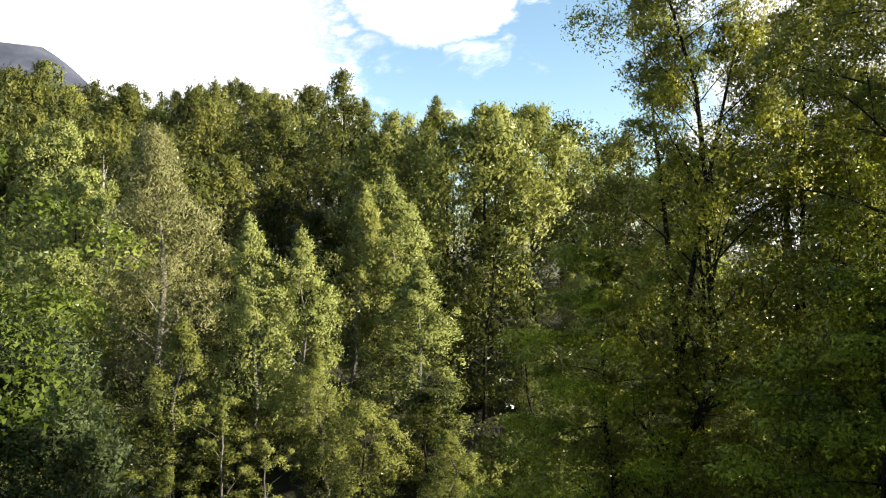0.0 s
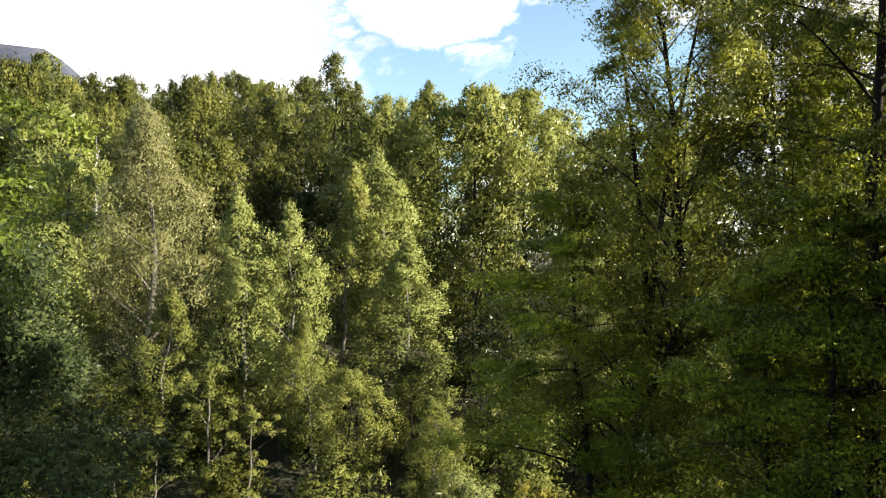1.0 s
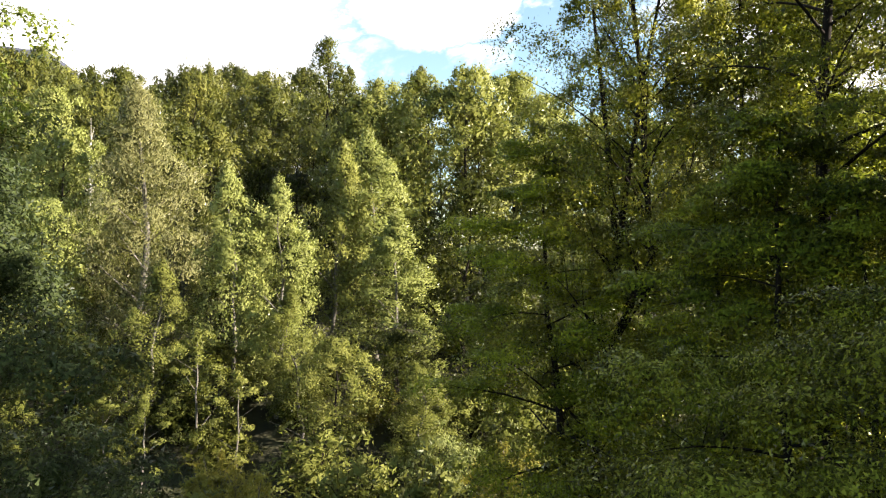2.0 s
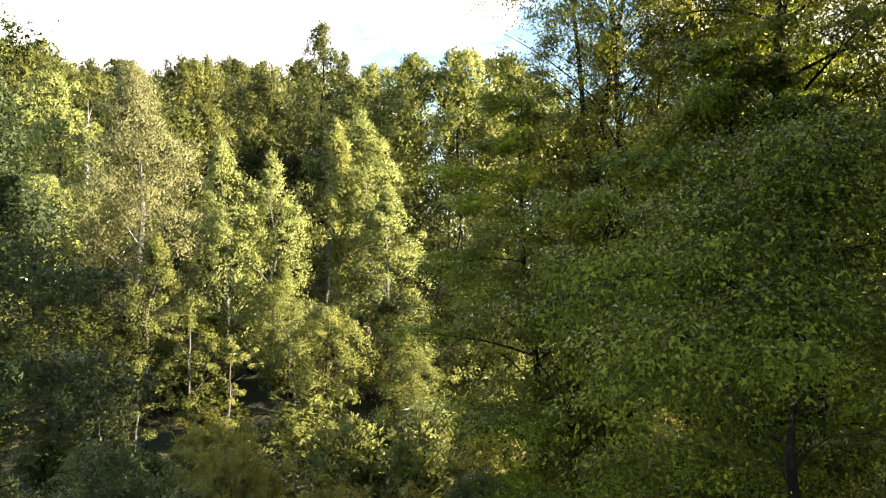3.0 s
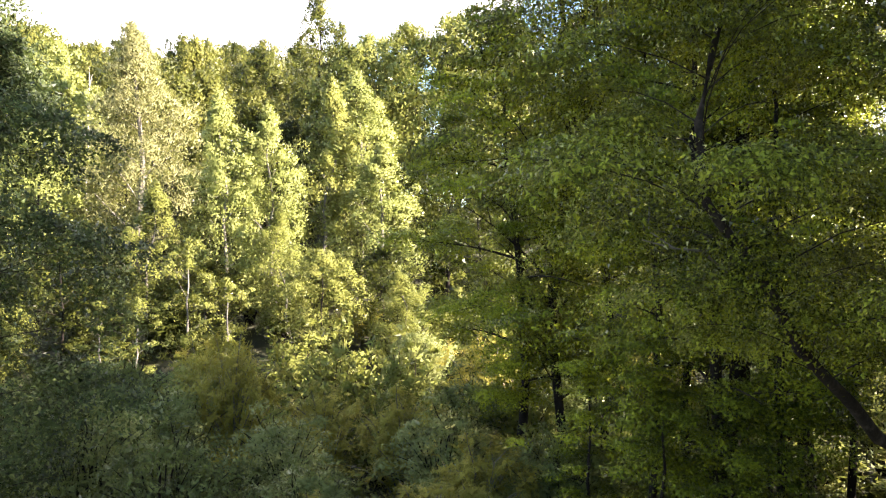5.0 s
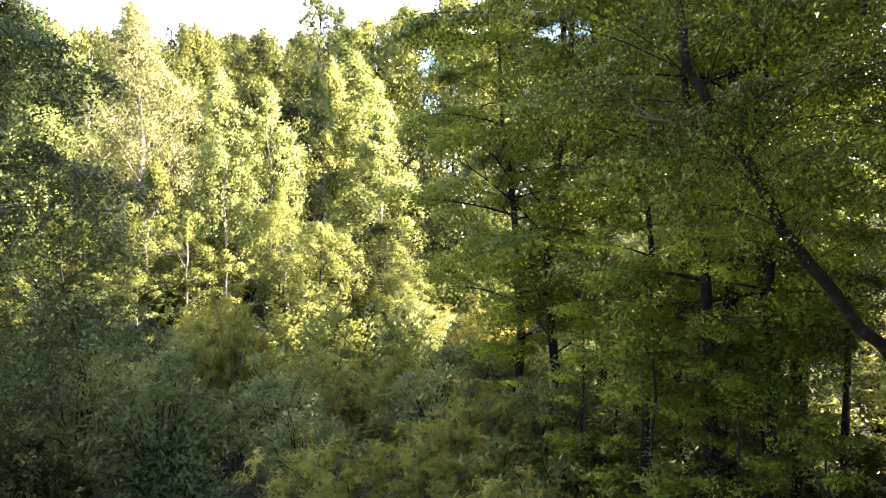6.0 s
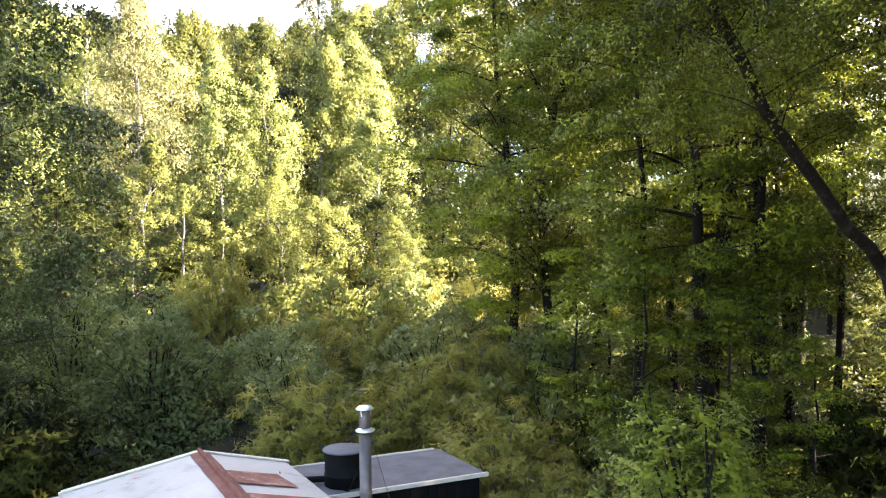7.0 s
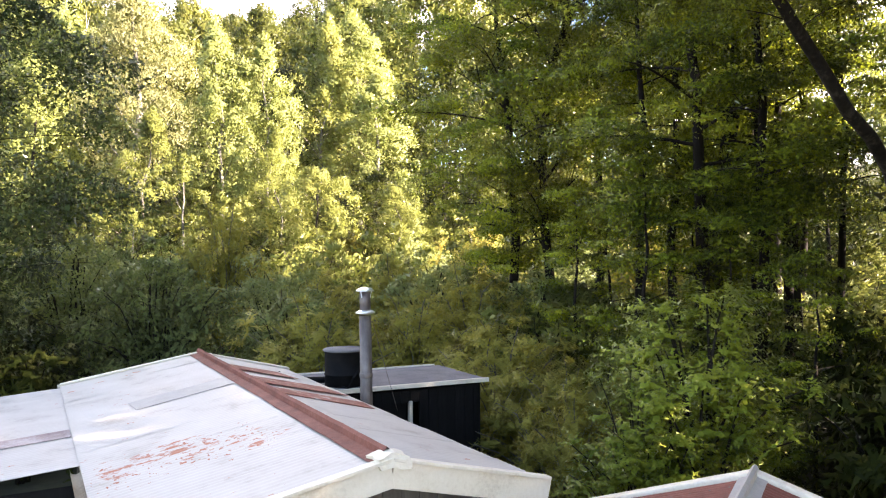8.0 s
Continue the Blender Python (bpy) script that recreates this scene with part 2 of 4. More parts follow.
ZINC = surface("dull_galvanised_steel", [(0.3, (0.055, 0.042, 0.038)), (0.5, (0.115, 0.092, 0.084)), (0.75, (0.24, 0.205, 0.19))], 3.0, 0.5, 0.3, 0.1, 18, (1, 1, 0.35))
BRIGHT = surface("bright_steel", [(0.3, (0.75, 0.75, 0.75)), (0.7, (0.9, 0.9, 0.9))], 6.0, 0.3, 0.85, 0.05, 30)
FELT = surface("grey_roofing_felt", [(0.3, (0.075, 0.070, 0.075)), (0.5, (0.12, 0.115, 0.12)), (0.75, (0.18, 0.17, 0.175))], 2.5, 0.85, 0, 0.5, 60)
TAR = surface("black_stained_boards", [(0.3, (0.005, 0.005, 0.005)), (0.6, (0.010, 0.009, 0.009)), (0.85, (0.022, 0.019, 0.018))], 3.0, 0.85, 0, 0.4, 25, (1, 1, 0.2), 0.2)
DRUM = surface("black_painted_steel", [(0.3, (0.004, 0.004, 0.004)), (0.6, (0.008, 0.0075, 0.0075)), (0.85, (0.020, 0.016, 0.014))], 4.0, 0.75, 0, 0.15, 20)
for dull in (DRUM, TAR, BARK, BARK_GREY):
    dull.node_tree.nodes["Principled BSDF"].inputs["Specular IOR Level"].default_value = 0.12
GREY_WOOD = surface("weathered_grey_boards", [(0.3, (0.07, 0.06, 0.05)), (0.55, (0.16, 0.14, 0.12)), (0.8, (0.27, 0.25, 0.22))], 3.0, 0.9, 0, 0.4, 25, (1, 1, 0.15), 0.2)


def glass_material():
    mat, nt, out = material("window_glass")
    p = node(nt, "ShaderNodeBsdfPrincipled", Roughness=0.05, IOR=1.45)
    p.inputs["Transmission Weight"].default_value = 1.0
    p.inputs["Base Color"].default_value = (0.9, 0.95, 0.92, 1)
    link(nt, p.outputs[0], out.inputs[0])
    return mat


GLASS = glass_material()


# ---- building tools ----
def mesh_of(name, verts, faces, mat, smooth_faces=False):
    me = bpy.data.meshes.new(name)
    me.from_pydata([tuple(v) for v in verts], [], faces)
    me.materials.append(mat)
    if smooth_faces:
        me.polygons.foreach_set("use_smooth", [True] * len(me.polygons))
    me.update()
    return me


def leaf_mesh(name, grown, mat, corners):
    """A mesh of separate leaves from an array of their corners; each leaf curves with the spray it grows on."""
    verts, bend = grown
    n = len(verts) // corners
    me = bpy.data.meshes.new(name)
    me.vertices.add(corners * n)
    me.vertices.foreach_set("co", np.asarray(verts, np.float32).ravel())
    me.loops.add(corners * n)
    me.loops.foreach_set("vertex_index", np.arange(corners * n, dtype=np.int32))
    me.polygons.add(n)
    me.polygons.foreach_set("loop_start", np.arange(0, corners * n, corners, dtype=np.int32))
    me.polygons.foreach_set("use_smooth", np.ones(n, bool))
    me.materials.append(mat)
    me.update(calc_edges=True)
    me.normals_split_custom_set(np.repeat(bend, corners, axis=0).tolist())
    return me


def child(name, me, parent, label="", kind=""):
    ob = new(name, me)
    ob.parent = parent
    return tagged(ob, label, kind=kind)


def part(name, bm, mat, parent, label=""):
    me = bpy.data.meshes.new(name)
    bm.to_mesh(me)
    bm.free()
    me.materials.append(mat)
    return child(name, me, parent, label)


def unit(a):
    return a / np.maximum(np.linalg.norm(a, axis=-1, keepdims=True), 1e-6)


def tubes(runs, sides):
    """Tapered round tubes along runs of (points, radii), as corners and faces."""
    verts, faces = [], []
    ring = [(math.cos(2 * math.pi * k / sides), math.sin(2 * math.pi * k / sides)) for k in range(sides)]
    for pts, radii in runs:
        pts = np.asarray(pts, float)
        base = len(verts)
        for i, p in enumerate(pts):
            d = unit(pts[min(i + 1, len(pts) - 1)] - pts[max(i - 1, 0)])
            ref = np.array((0, 0, 1.0)) if abs(d[2]) < 0.9 else np.array((1.0, 0, 0))
            a = unit(np.cross(d, ref))
            b = np.cross(d, a)
            for c, s in ring:
                verts.append(p + radii[i] * (c * a + s * b))
        for i in range(len(pts) - 1):
            for k in range(sides):
                q = base + i * sides
                faces.append((q + k, q + (k + 1) % sides, q + sides + (k + 1) % sides, q + sides + k))
    return verts, faces


def leaves(rng, centres, outward, reach, twigs, per, leaf, droop, up, flat, width=0.5, thick=0.55, corners=4):
    """Leaves along twigs that spread from each centre; the inner ones are larger and lie over one another, the outer ones turn outwards."""
    n = len(centres)
    girth = rng.uniform(0.7, 1.3, (n, 1, 1, 1))
    d = outward[:, None] * 0.5 + rng.normal(0, 0.65, (n, twigs, 3))
    d[..., 2] = d[..., 2] * flat + up
    d = unit(d)[:, :, None, :]
    length = girth * reach * rng.uniform(0.5, 1.15, (n, twigs, 1, 1))
    t = np.clip(np.linspace(0.1, 1.0, per)[None, None, :] + rng.normal(0, 0.07, (n, twigs, per)), 0.02, 1.1)[..., None]
    p = centres[:, None, None, :] + d * length * t
    p[..., 2] -= (droop * (t * length) ** 2)[..., 0]
    nrm = unit(p - centres[:, None, None, :]) * 0.9 + outward[:, None, None, :] * 0.35
    nrm[..., 2] += 0.55
    bend = unit(nrm + rng.normal(0, 0.14, p.shape)).reshape(-1, 3)
    nrm = unit(nrm + rng.normal(0, 0.38, p.shape))
    side = rng.normal(0, 1, p.shape)
    side = unit(side - (side * d).sum(-1, keepdims=True) * d)
    a = d * 0.65 + side * 0.8
    a[..., 2] -= droop * 0.8
    a = unit(a - 0.8 * (a * nrm).sum(-1, keepdims=True) * nrm)
    b = unit(np.cross(a, nrm))
    size = leaf * rng.uniform(0.65, 1.25, (n, twigs, per, 1)) * (1 + thick * (1 - t))
    p = p - a * size * 0.3
    if corners == 3:
        return np.stack([p - b * size * width * 0.55, p + b * size * width * 0.55, p + a * size * 1.1], axis=3).reshape(-1, 3), bend
    v = np.stack([p, p + a * size * 0.45 + b * size * width * 0.5, p + a * size, p + a * size * 0.45 - b * size * width * 0.5], axis=3)
    return v.reshape(-1, 3), bend


def puffs(rng, centres, outward, size, count, leaf, width=0.55, tall=1.3, upright=0.6, taper=0.55, ruffle=0.16, cap=0.45, loose=0.15, body=0.75):
    """Leaves gathered in upright lobes round each centre: a leafy skin over each lobe, fuller above and outside, thin below."""
    n = len(centres)
    top, foot = centres[:, 2].max(), centres[:, 2].min()
    high = (centres[:, 2] - foot) / max(top - foot, 0.1)
    girth = (size * rng.uniform(0.6, 1.4, n) * (1 - taper * high ** 2))[:, None, None]
    d = rng.normal(0, 1, (n, count, 3)) + 0.55 * outward[:, None, :]
    d[..., 2] += cap
    d = unit(d)
    k = rng.normal(0, 3.0, (n, 1, 3))
    lump = 1 + 0.22 * np.sin((d * k).sum(-1, keepdims=True) * 1.7 + rng.uniform(0, 6.28, (n, 1, 1)))
    r = girth * lump * (0.62 + 0.42 * rng.uniform(0, 1, (n, count, 1)) ** 0.6)
    stray = rng.random((n, count, 1)) < loose
    r = np.where(stray, r * rng.uniform(1.05, 1.6, (n, count, 1)), r)
    off = d * r
    off[..., 2] *= tall
    p = centres[:, None, :] + off
    bend = unit(1.1 * d + body * outward[:, None, :] + rng.normal(0, ruffle, p.shape) + (0, 0, 0.2)).reshape(-1, 3)
    nrm = unit(d + rng.normal(0, 0.45, p.shape))
    a = 0.5 * d + rng.normal(0, 0.5, p.shape)
    a[..., 2] += upright
    a = unit(a - 0.7 * (a * nrm).sum(-1, keepdims=True) * nrm)
    b = unit(np.cross(a, nrm))
    ln = leaf * rng.uniform(0.65, 1.3, (n, count, 1)) * np.where(stray, 0.8, 1.0)
    v = np.stack([p - b * ln * width * 0.5 - a * ln * 0.3, p + b * ln * width * 0.5 - a * ln * 0.3, p + a * ln * 0.8], axis=2)
    return v.reshape(-1, 3), bend


SHAPES = {
    "column": lambda q: (1 - q) ** 0.7 * min(1.0, 0.75 + 2.0 * q),
    "cone": lambda q: (1 - q) ** 0.9 * min(1.0, 0.6 + 3.0 * q) + 0.05,
    "round": lambda q: max(0.12, 1 - (2 * q - 0.9) ** 2) ** 0.6,
    "spread": lambda q: min(1.0, 0.5 + 1.3 * q) * max(0.1, 1 - q ** 3) ** 0.6,
}


def bones_of_tree(rng, height, base, radius, shape, limbs, per_limb, rise, sag, lean=(0, 0), girth=0.02, wander=0.15, side=0.32, bow=1.3, tip=0.30, spine=None, stout=0.42):
    """Trunk, limbs and twigs as runs for tubes(), and the middles of the clumps of leaves with their outward ways."""
    hs = np.linspace(0, 1, 21 if spine is not None else 11)
    wob = np.cumsum(rng.normal(0, wander, (len(hs), 2)), axis=0) * (height / 20)
    wob -= wob[0]
    trunk = np.stack([wob[:, 0] + lean[0] * hs ** bow, wob[:, 1] + lean[1] * hs ** bow, height * hs], axis=1)
    if spine is not None:
        spine = np.asarray(spine, float)
        run = np.concatenate([[0], np.cumsum(np.linalg.norm(np.diff(spine, axis=0), axis=1))])
        trunk = np.stack([np.interp(hs * run[-1], run, spine[:, k]) for k in range(3)], axis=1)
    r0 = girth * height
    trunk_r = r0 * (1 - hs) ** 0.8 + 0.012
    at = lambda h: np.array([np.interp(h, hs, trunk[:, k]) for k in range(3)])
    limb_runs, twig_runs, centres, outward = [], [], [], []
    for i in range(limbs):
        q = (i + rng.uniform(0, 1)) / limbs
        h = base + (1 - base) * q * 0.97
        az = i * 2.399 + rng.uniform(-0.5, 0.5)
        length = radius * SHAPES[shape](q) * rng.uniform(0.65, 1.15)
        d = unit(np.array((math.cos(az), math.sin(az), rise * rng.uniform(0.6, 1.3))))
        lateral = np.array((-d[1], d[0], 0.0))
        bend = rng.normal(0, 0.18)
        start = at(h)
        ts = np.linspace(0, 1, 6)
        pts = start + d * length * ts[:, None] + lateral * (bend * length * ts ** 2)[:, None]
        pts[:, 2] -= sag * length * ts ** 2
        rl = max(0.010, stout * np.interp(h, hs, trunk_r) * min(1.0, length / radius + 0.3))
        limb_runs.append((pts, rl * (1 - 0.85 * ts)))
        for j in range(per_limb):
            t = tip + (1.02 - tip) * (j + rng.uniform(0, 1)) / per_limb
            p = np.array([np.interp(min(t, 1), ts, pts[:, k]) for k in range(3)])
            off = lateral * rng.normal(0, side) * length * (0.35 + 0.65 * t) + np.array((0, 0, rng.normal(0.05, 0.12) * length))
            c = p + off
            if t < 1:
                s = np.array([np.interp(max(t - 0.18, 0), ts, pts[:, k]) for k in range(3)])
                twig_runs.append(((s, (s + c) / 2 + (0, 0, 0.04 * length), c), (rl * 0.35, rl * 0.22, rl * 0.08)))
            centres.append(c)
            outward.append(unit(d + off / max(length, 0.1)))
    for h in np.linspace(0.86, 1.0, 5):
        centres.append(at(h))
        outward.append(np.array((0, 0, 1.0)))
    return (trunk, trunk_r), limb_runs, twig_runs, np.array(centres), np.array(outward)


def tree(name, label, seed, mat, bark, height, base, radius, shape, limbs, per_limb, rise, sag, reach, twigs, per, leaf,
         droop=0.05, up=0.25, flat=0.6, lean=(0, 0), bow=1.3, girth=0.02, wander=0.15, fine=False, sides=7, width=0.5, side=0.32, corners=4, tip=0.30, puff=None, spine=None, stout=0.42, group="", category="tree"):
    """A tree at the origin: trunk, limbs and a crown of single leaves, on twigs or, with puff, in lobes."""
    rng = np.random.default_rng(seed)
    trunk, limb_runs, twig_runs, centres, outward = bones_of_tree(rng, height, base, radius, shape, limbs, per_limb, rise, sag, lean, girth, wander, side, bow, tip, spine, stout)
    root = tagged(new(name), label, category, group)
    tp, tr = trunk
    foot = (np.vstack([tp[0] - (0, 0, 0.6), tp]), np.concatenate([[tr[0] * 1.35], [tr[0] * 1.2], tr[1:]]))
    child("trunk", mesh_of("trunk", *tubes([foot], sides + 3), bark, True), root)
    if fine:
        for run in limb_runs:
            child("limb", mesh_of("limb", *tubes([run], sides), bark, True), root)
        child("twig_work", mesh_of("twig_work", *tubes(twig_runs, 3), bark), root, kind="stuff")
    else:
        child("branch_work", mesh_of("branch_work", *tubes(limb_runs[::2] if puff else limb_runs, 3), bark), root, kind="stuff")
    if puff:
        child("crown", leaf_mesh("crown", puffs(rng, centres, outward, **puff), mat, 3), root, kind="stuff")
        return root
    child("crown", leaf_mesh("crown", leaves(rng, centres, outward, reach, twigs, per, leaf, droop, up, flat, width, corners=corners), mat, corners), root, kind="stuff")
    return root


def shrub(name, label, seed, mat, bark, height, radius, stems, per_stem, reach, twigs, per, leaf, droop=0.2, up=0.3, flat=0.7, width=0.5, corners=4, puff=None, group="", category="shrub"):
    """A shrub at the origin: many arching stems and leaves on twigs."""
    rng = np.random.default_rng(seed)
    runs, centres, outward = [], [], []
    for i in range(stems):
        az, out = i * 2.399 + rng.uniform(-0.4, 0.4), radius * math.sqrt((i + 0.5) / stems) * rng.uniform(0.75, 1.15)
        top = height * rng.uniform(0.7, 1.05) * (1 - 0.45 * (out / radius) ** 2)
        ts = np.linspace(0, 1, 6)
        pts = np.stack([math.cos(az) * out * ts ** 1.4, math.sin(az) * out * ts ** 1.4, top * (1 - (1 - ts) ** 1.5)], axis=1)
        pts[:, :2] += np.cumsum(rng.normal(0, 0.04 * radius, (6, 2)), axis=0)
        runs.append((pts, 0.012 * height ** 0.7 * (1 - 0.85 * ts) + 0.004))
        for j in range(per_stem):
            t = 0.25 + 0.75 * (j + rng.uniform(0, 1)) / per_stem
            p = np.array([np.interp(t, ts, pts[:, k]) for k in range(3)])
            centres.append(p + rng.normal(0, 0.08 * radius, 3))
            outward.append(unit(np.array((math.cos(az), math.sin(az), 0.6))))
    root = tagged(new(name), label, category, group)
    child("stem_work", mesh_of("stem_work", *tubes(runs, 4), bark), root, kind="stuff")
    if puff:
        child("foliage", leaf_mesh("foliage", puffs(rng, np.array(centres), np.array(outward), **puff), mat, 3), root, kind="stuff")
        return root
    child("foliage", leaf_mesh("foliage", leaves(rng, np.array(centres), np.array(outward), reach, twigs, per, leaf, droop, up, flat, width, corners=corners), mat, corners), root, kind="stuff")
    return root


def crest(x):
    f = min(1.0, max(0.0, (x + 30) / 35))
    return 128 - 44 * f * f * (3 - 2 * f)


def ground_z(x, y):
    """Flat by the house, then a hillside up to a crest, falling away behind it."""
    c = crest(x)
    z = 0.30 * max(0.0, min(y, c) - 32)
    if y > c:
        z -= 0.25 * min(y - c, 60)
    z += 0.35 * noise.noise(Vector((x * 0.07, y * 0.07, 0))) * min(1.0, max(0.0, (y - 6) / 20))
    return max(z, -2.0) if y < 600 else 0.0


def put(ob, x, y, scale=1.0, turn=0.0, tall=1.0, sink=0.0):
    ob.matrix_basis = Matrix.Translation((x, y, ground_z(x, y) - sink)) @ Matrix.Rotation(turn, 4, "Z") @ Matrix.Diagonal((scale, scale, scale * tall, 1))
    return ob


def again(ob, x, y, scale=1.0, turn=0.0, tall=1.0, label=""):
    c = copy_thing(ob, Matrix.Identity(4))
    if label:
        c["label"] = label
    return put(c, x, y, scale, turn, tall)


# ---- ground and distance ----
def make_ground():
    xs = np.concatenate([[-4000, -2000, -1000, -500, -250], np.arange(-140, 141, 3.5), [250, 500, 1000, 2000, 4000]])
    ys = np.concatenate([[-4000, -2000, -800, -300, -100, -40, -15], np.arange(-6, 215, 3.5), [260, 400, 700, 1500, 4000]])
    verts = [(x, y, ground_z(x, y)) for y in ys for x in xs]
    w = len(xs)
    faces = [(j * w + i, j * w + i + 1, (j + 1) * w + i + 1, (j + 1) * w + i) for j in range(len(ys) - 1) for i in range(w - 1)]
    tagged(new("ground", mesh_of("ground", verts, faces, SOIL, True)), "dark forest floor of soil, moss and leaf litter", "ground", kind="structure")


def make_mountain():
    xs, ys = np.linspace(-3400, -700, 60), np.linspace(2000, 3300, 24)
    verts = []
    for y in ys:
        for x in xs:
            side = (x + 1270) / 640.0
            z = 800 * (1 - max(0.0, side + 0.42) ** 1.5 * 0.85)
            z = min(z, 765 + 0.04 * (-x - 1400))
            z *= max(0.0, 1 - abs(y - 2600) / 720) ** 0.8
            z += 22 * noise.noise(Vector((x * 0.004, y * 0.004, 3))) + 10 * noise.noise(Vector((x * 0.015, y * 0.015, 5)))
            verts.append((x, y, max(-20, z)))
    w = len(xs)
    faces = [(j * w + i, j * w + i + 1, (j + 1) * w + i + 1, (j + 1) * w + i) for j in range(len(ys) - 1) for i in range(w - 1)]
    tagged(new("backdrop", mesh_of("mountain", verts, faces, ROCK, True)), "far mountain shoulder under the clouds, coloured blue-grey as by haze", "mountain", kind="structure")


make_ground()
make_mountain()


# ---- the houses ----
def box(bm, x0, x1, y0, y1, z0, z1, bevel=0.0):
    """A box, with softened edges where bevel is given."""
    r = bmesh.ops.create_cube(bm, size=1.0, matrix=Matrix.Translation(((x0 + x1) / 2, (y0 + y1) / 2, (z0 + z1) / 2)) @ Matrix.Diagonal((x1 - x0, y1 - y0, z1 - z0, 1)))
    if bevel:
        edges = list({e for v in r["verts"] for e in v.link_edges})
        bmesh.ops.bevel(bm, geom=edges, offset=bevel, segments=2, affect="EDGES", profile=0.5)


def one_box(*size, bevel=0.0):
    bm = bmesh.new()
    box(bm, *size, bevel=bevel)
    return bm


def beam(a, b, wide, high, bevel=0.01, over=(0, 0, 1)):
    """A board from a to b; wide across, high along over."""
    a, b, over = Vector(a), Vector(b), Vector(over)
    d = (b - a).normalized()
    s = d.cross(over).normalized()
    o = s.cross(d).normalized()
    bm = bmesh.new()
    box(bm, 0, (b - a).length, -wide / 2, wide / 2, -high / 2, high / 2, bevel)
    bm.transform(Matrix(((d.x, s.x, o.x, a.x), (d.y, s.y, o.y, a.y), (d.z, s.z, o.z, a.z), (0, 0, 0, 1))))
    return bm


def sheet(x0, z0, x1, z1, y0, y1, lift=0.0, waves=0.005, seed=0):
    """A sheet of corrugated iron that falls from (x0, z0) to (x1, z1), from y0 to y1, with its thickness."""
    rng = random.Random(seed)
    bm = bmesh.new()
    cols = max(4, int(abs(y1 - y0) / 0.019))
    rows = 5
    grid = [[[], []] for _ in range(rows + 1)]
    tip = rng.uniform(-0.006, 0.006)
    for i in range(rows + 1):
        f = i / rows
        for k in range(cols + 1):
            y = y0 + (y1 - y0) * k / cols
            z = z0 + (z1 - z0) * f + lift + waves * math.sin(2 * math.pi * y / 0.076) + tip * math.sin(f * 3.1 + k * 0.05)
            grid[i][0].append(bm.verts.new((x0 + (x1 - x0) * f, y, z)))
            grid[i][1].append(bm.verts.new((x0 + (x1 - x0) * f, y, z - 0.004)))
    for i in range(rows):
        for k in range(cols):
            for side in (0, 1):
                g = grid
                vs = (g[i][side][k], g[i + 1][side][k], g[i + 1][side][k + 1], g[i][side][k + 1])
                bm.faces.new(vs if side == 0 else vs[::-1])
    bmesh.ops.recalc_face_normals(bm, faces=bm.faces)
    for f in bm.faces:
        f.smooth = True
    return bm


def ridge_cap(parent, mat, length, top, fall_l, fall_r, half, label):
    """A folded ridge cap with a rolled middle, bent a little by wear."""
    bm = bmesh.new()
    prof = [(-half, -half * fall_l), (-half * 0.5, -half * 0.5 * fall_l), (-0.035, -0.03 * fall_l), (-0.03, 0.05), (0, 0.075), (0.03, 0.05), (0.035, -0.03 * fall_r), (half * 0.5, -half * 0.5 * fall_r), (half, -half * fall_r)]
    n = 24
    rows = []
    for i in range(n + 1):
        y = -length * i / n + 0.03
        wob = 0.012 * noise.noise(Vector((y * 1.7, 2.0, 0)))
        rows.append([[bm.verts.new((x * (1 + 0.08 * noise.noise(Vector((y * 3, x * 5, 1)))), y, top + z + wob - d)) for x, z in prof] for d in (0, 0.005)])
    for i in range(n):
        for k in range(len(prof) - 1):
            bm.faces.new((rows[i][0][k], rows[i][0][k + 1], rows[i + 1][0][k + 1], rows[i + 1][0][k]))
            bm.faces.new((rows[i][1][k + 1], rows[i][1][k], rows[i + 1][1][k], rows[i + 1][1][k + 1]))
    bmesh.ops.recalc_face_normals(bm, faces=bm.faces)
    return part("ridge_cap", bm, mat, parent, label)


def board_wall(parent, mat, a, b, z0, z1, outward, step=0.18, gap=None, tops=None):
    """A wall of upright boards from a to b, each board a piece, over a dark backing. gap: (from, to, bottom, top) left open; tops: the height at a distance."""
    a, b, o = Vector((*a, 0)), Vector((*b, 0)), Vector((*outward, 0))
    length, d = (b - a).length, (b - a).normalized()
    spot, i = 0.0, 0
    while spot < length - 0.02:
        w = min(step, length - spot) - 0.006
        top = z1 if tops is None else tops(spot + w / 2)
        spans = [(z0, top)]
        if gap and gap[0] - 0.02 < spot + w / 2 < gap[1] + 0.02:
            spans = [s for s in ((z0, gap[2]), (gap[3], top)) if s[1] - s[0] > 0.03]
        for lo, hi in spans:
            p = a + d * spot + o * (0.004 * (i % 3))
            part("board", beam((p.x, p.y, (lo + hi) / 2), (p.x + d.x * w, p.y + d.y * w, (lo + hi) / 2), 0.05, hi - lo, 0.004), mat, parent)
        spot += step
        i += 1


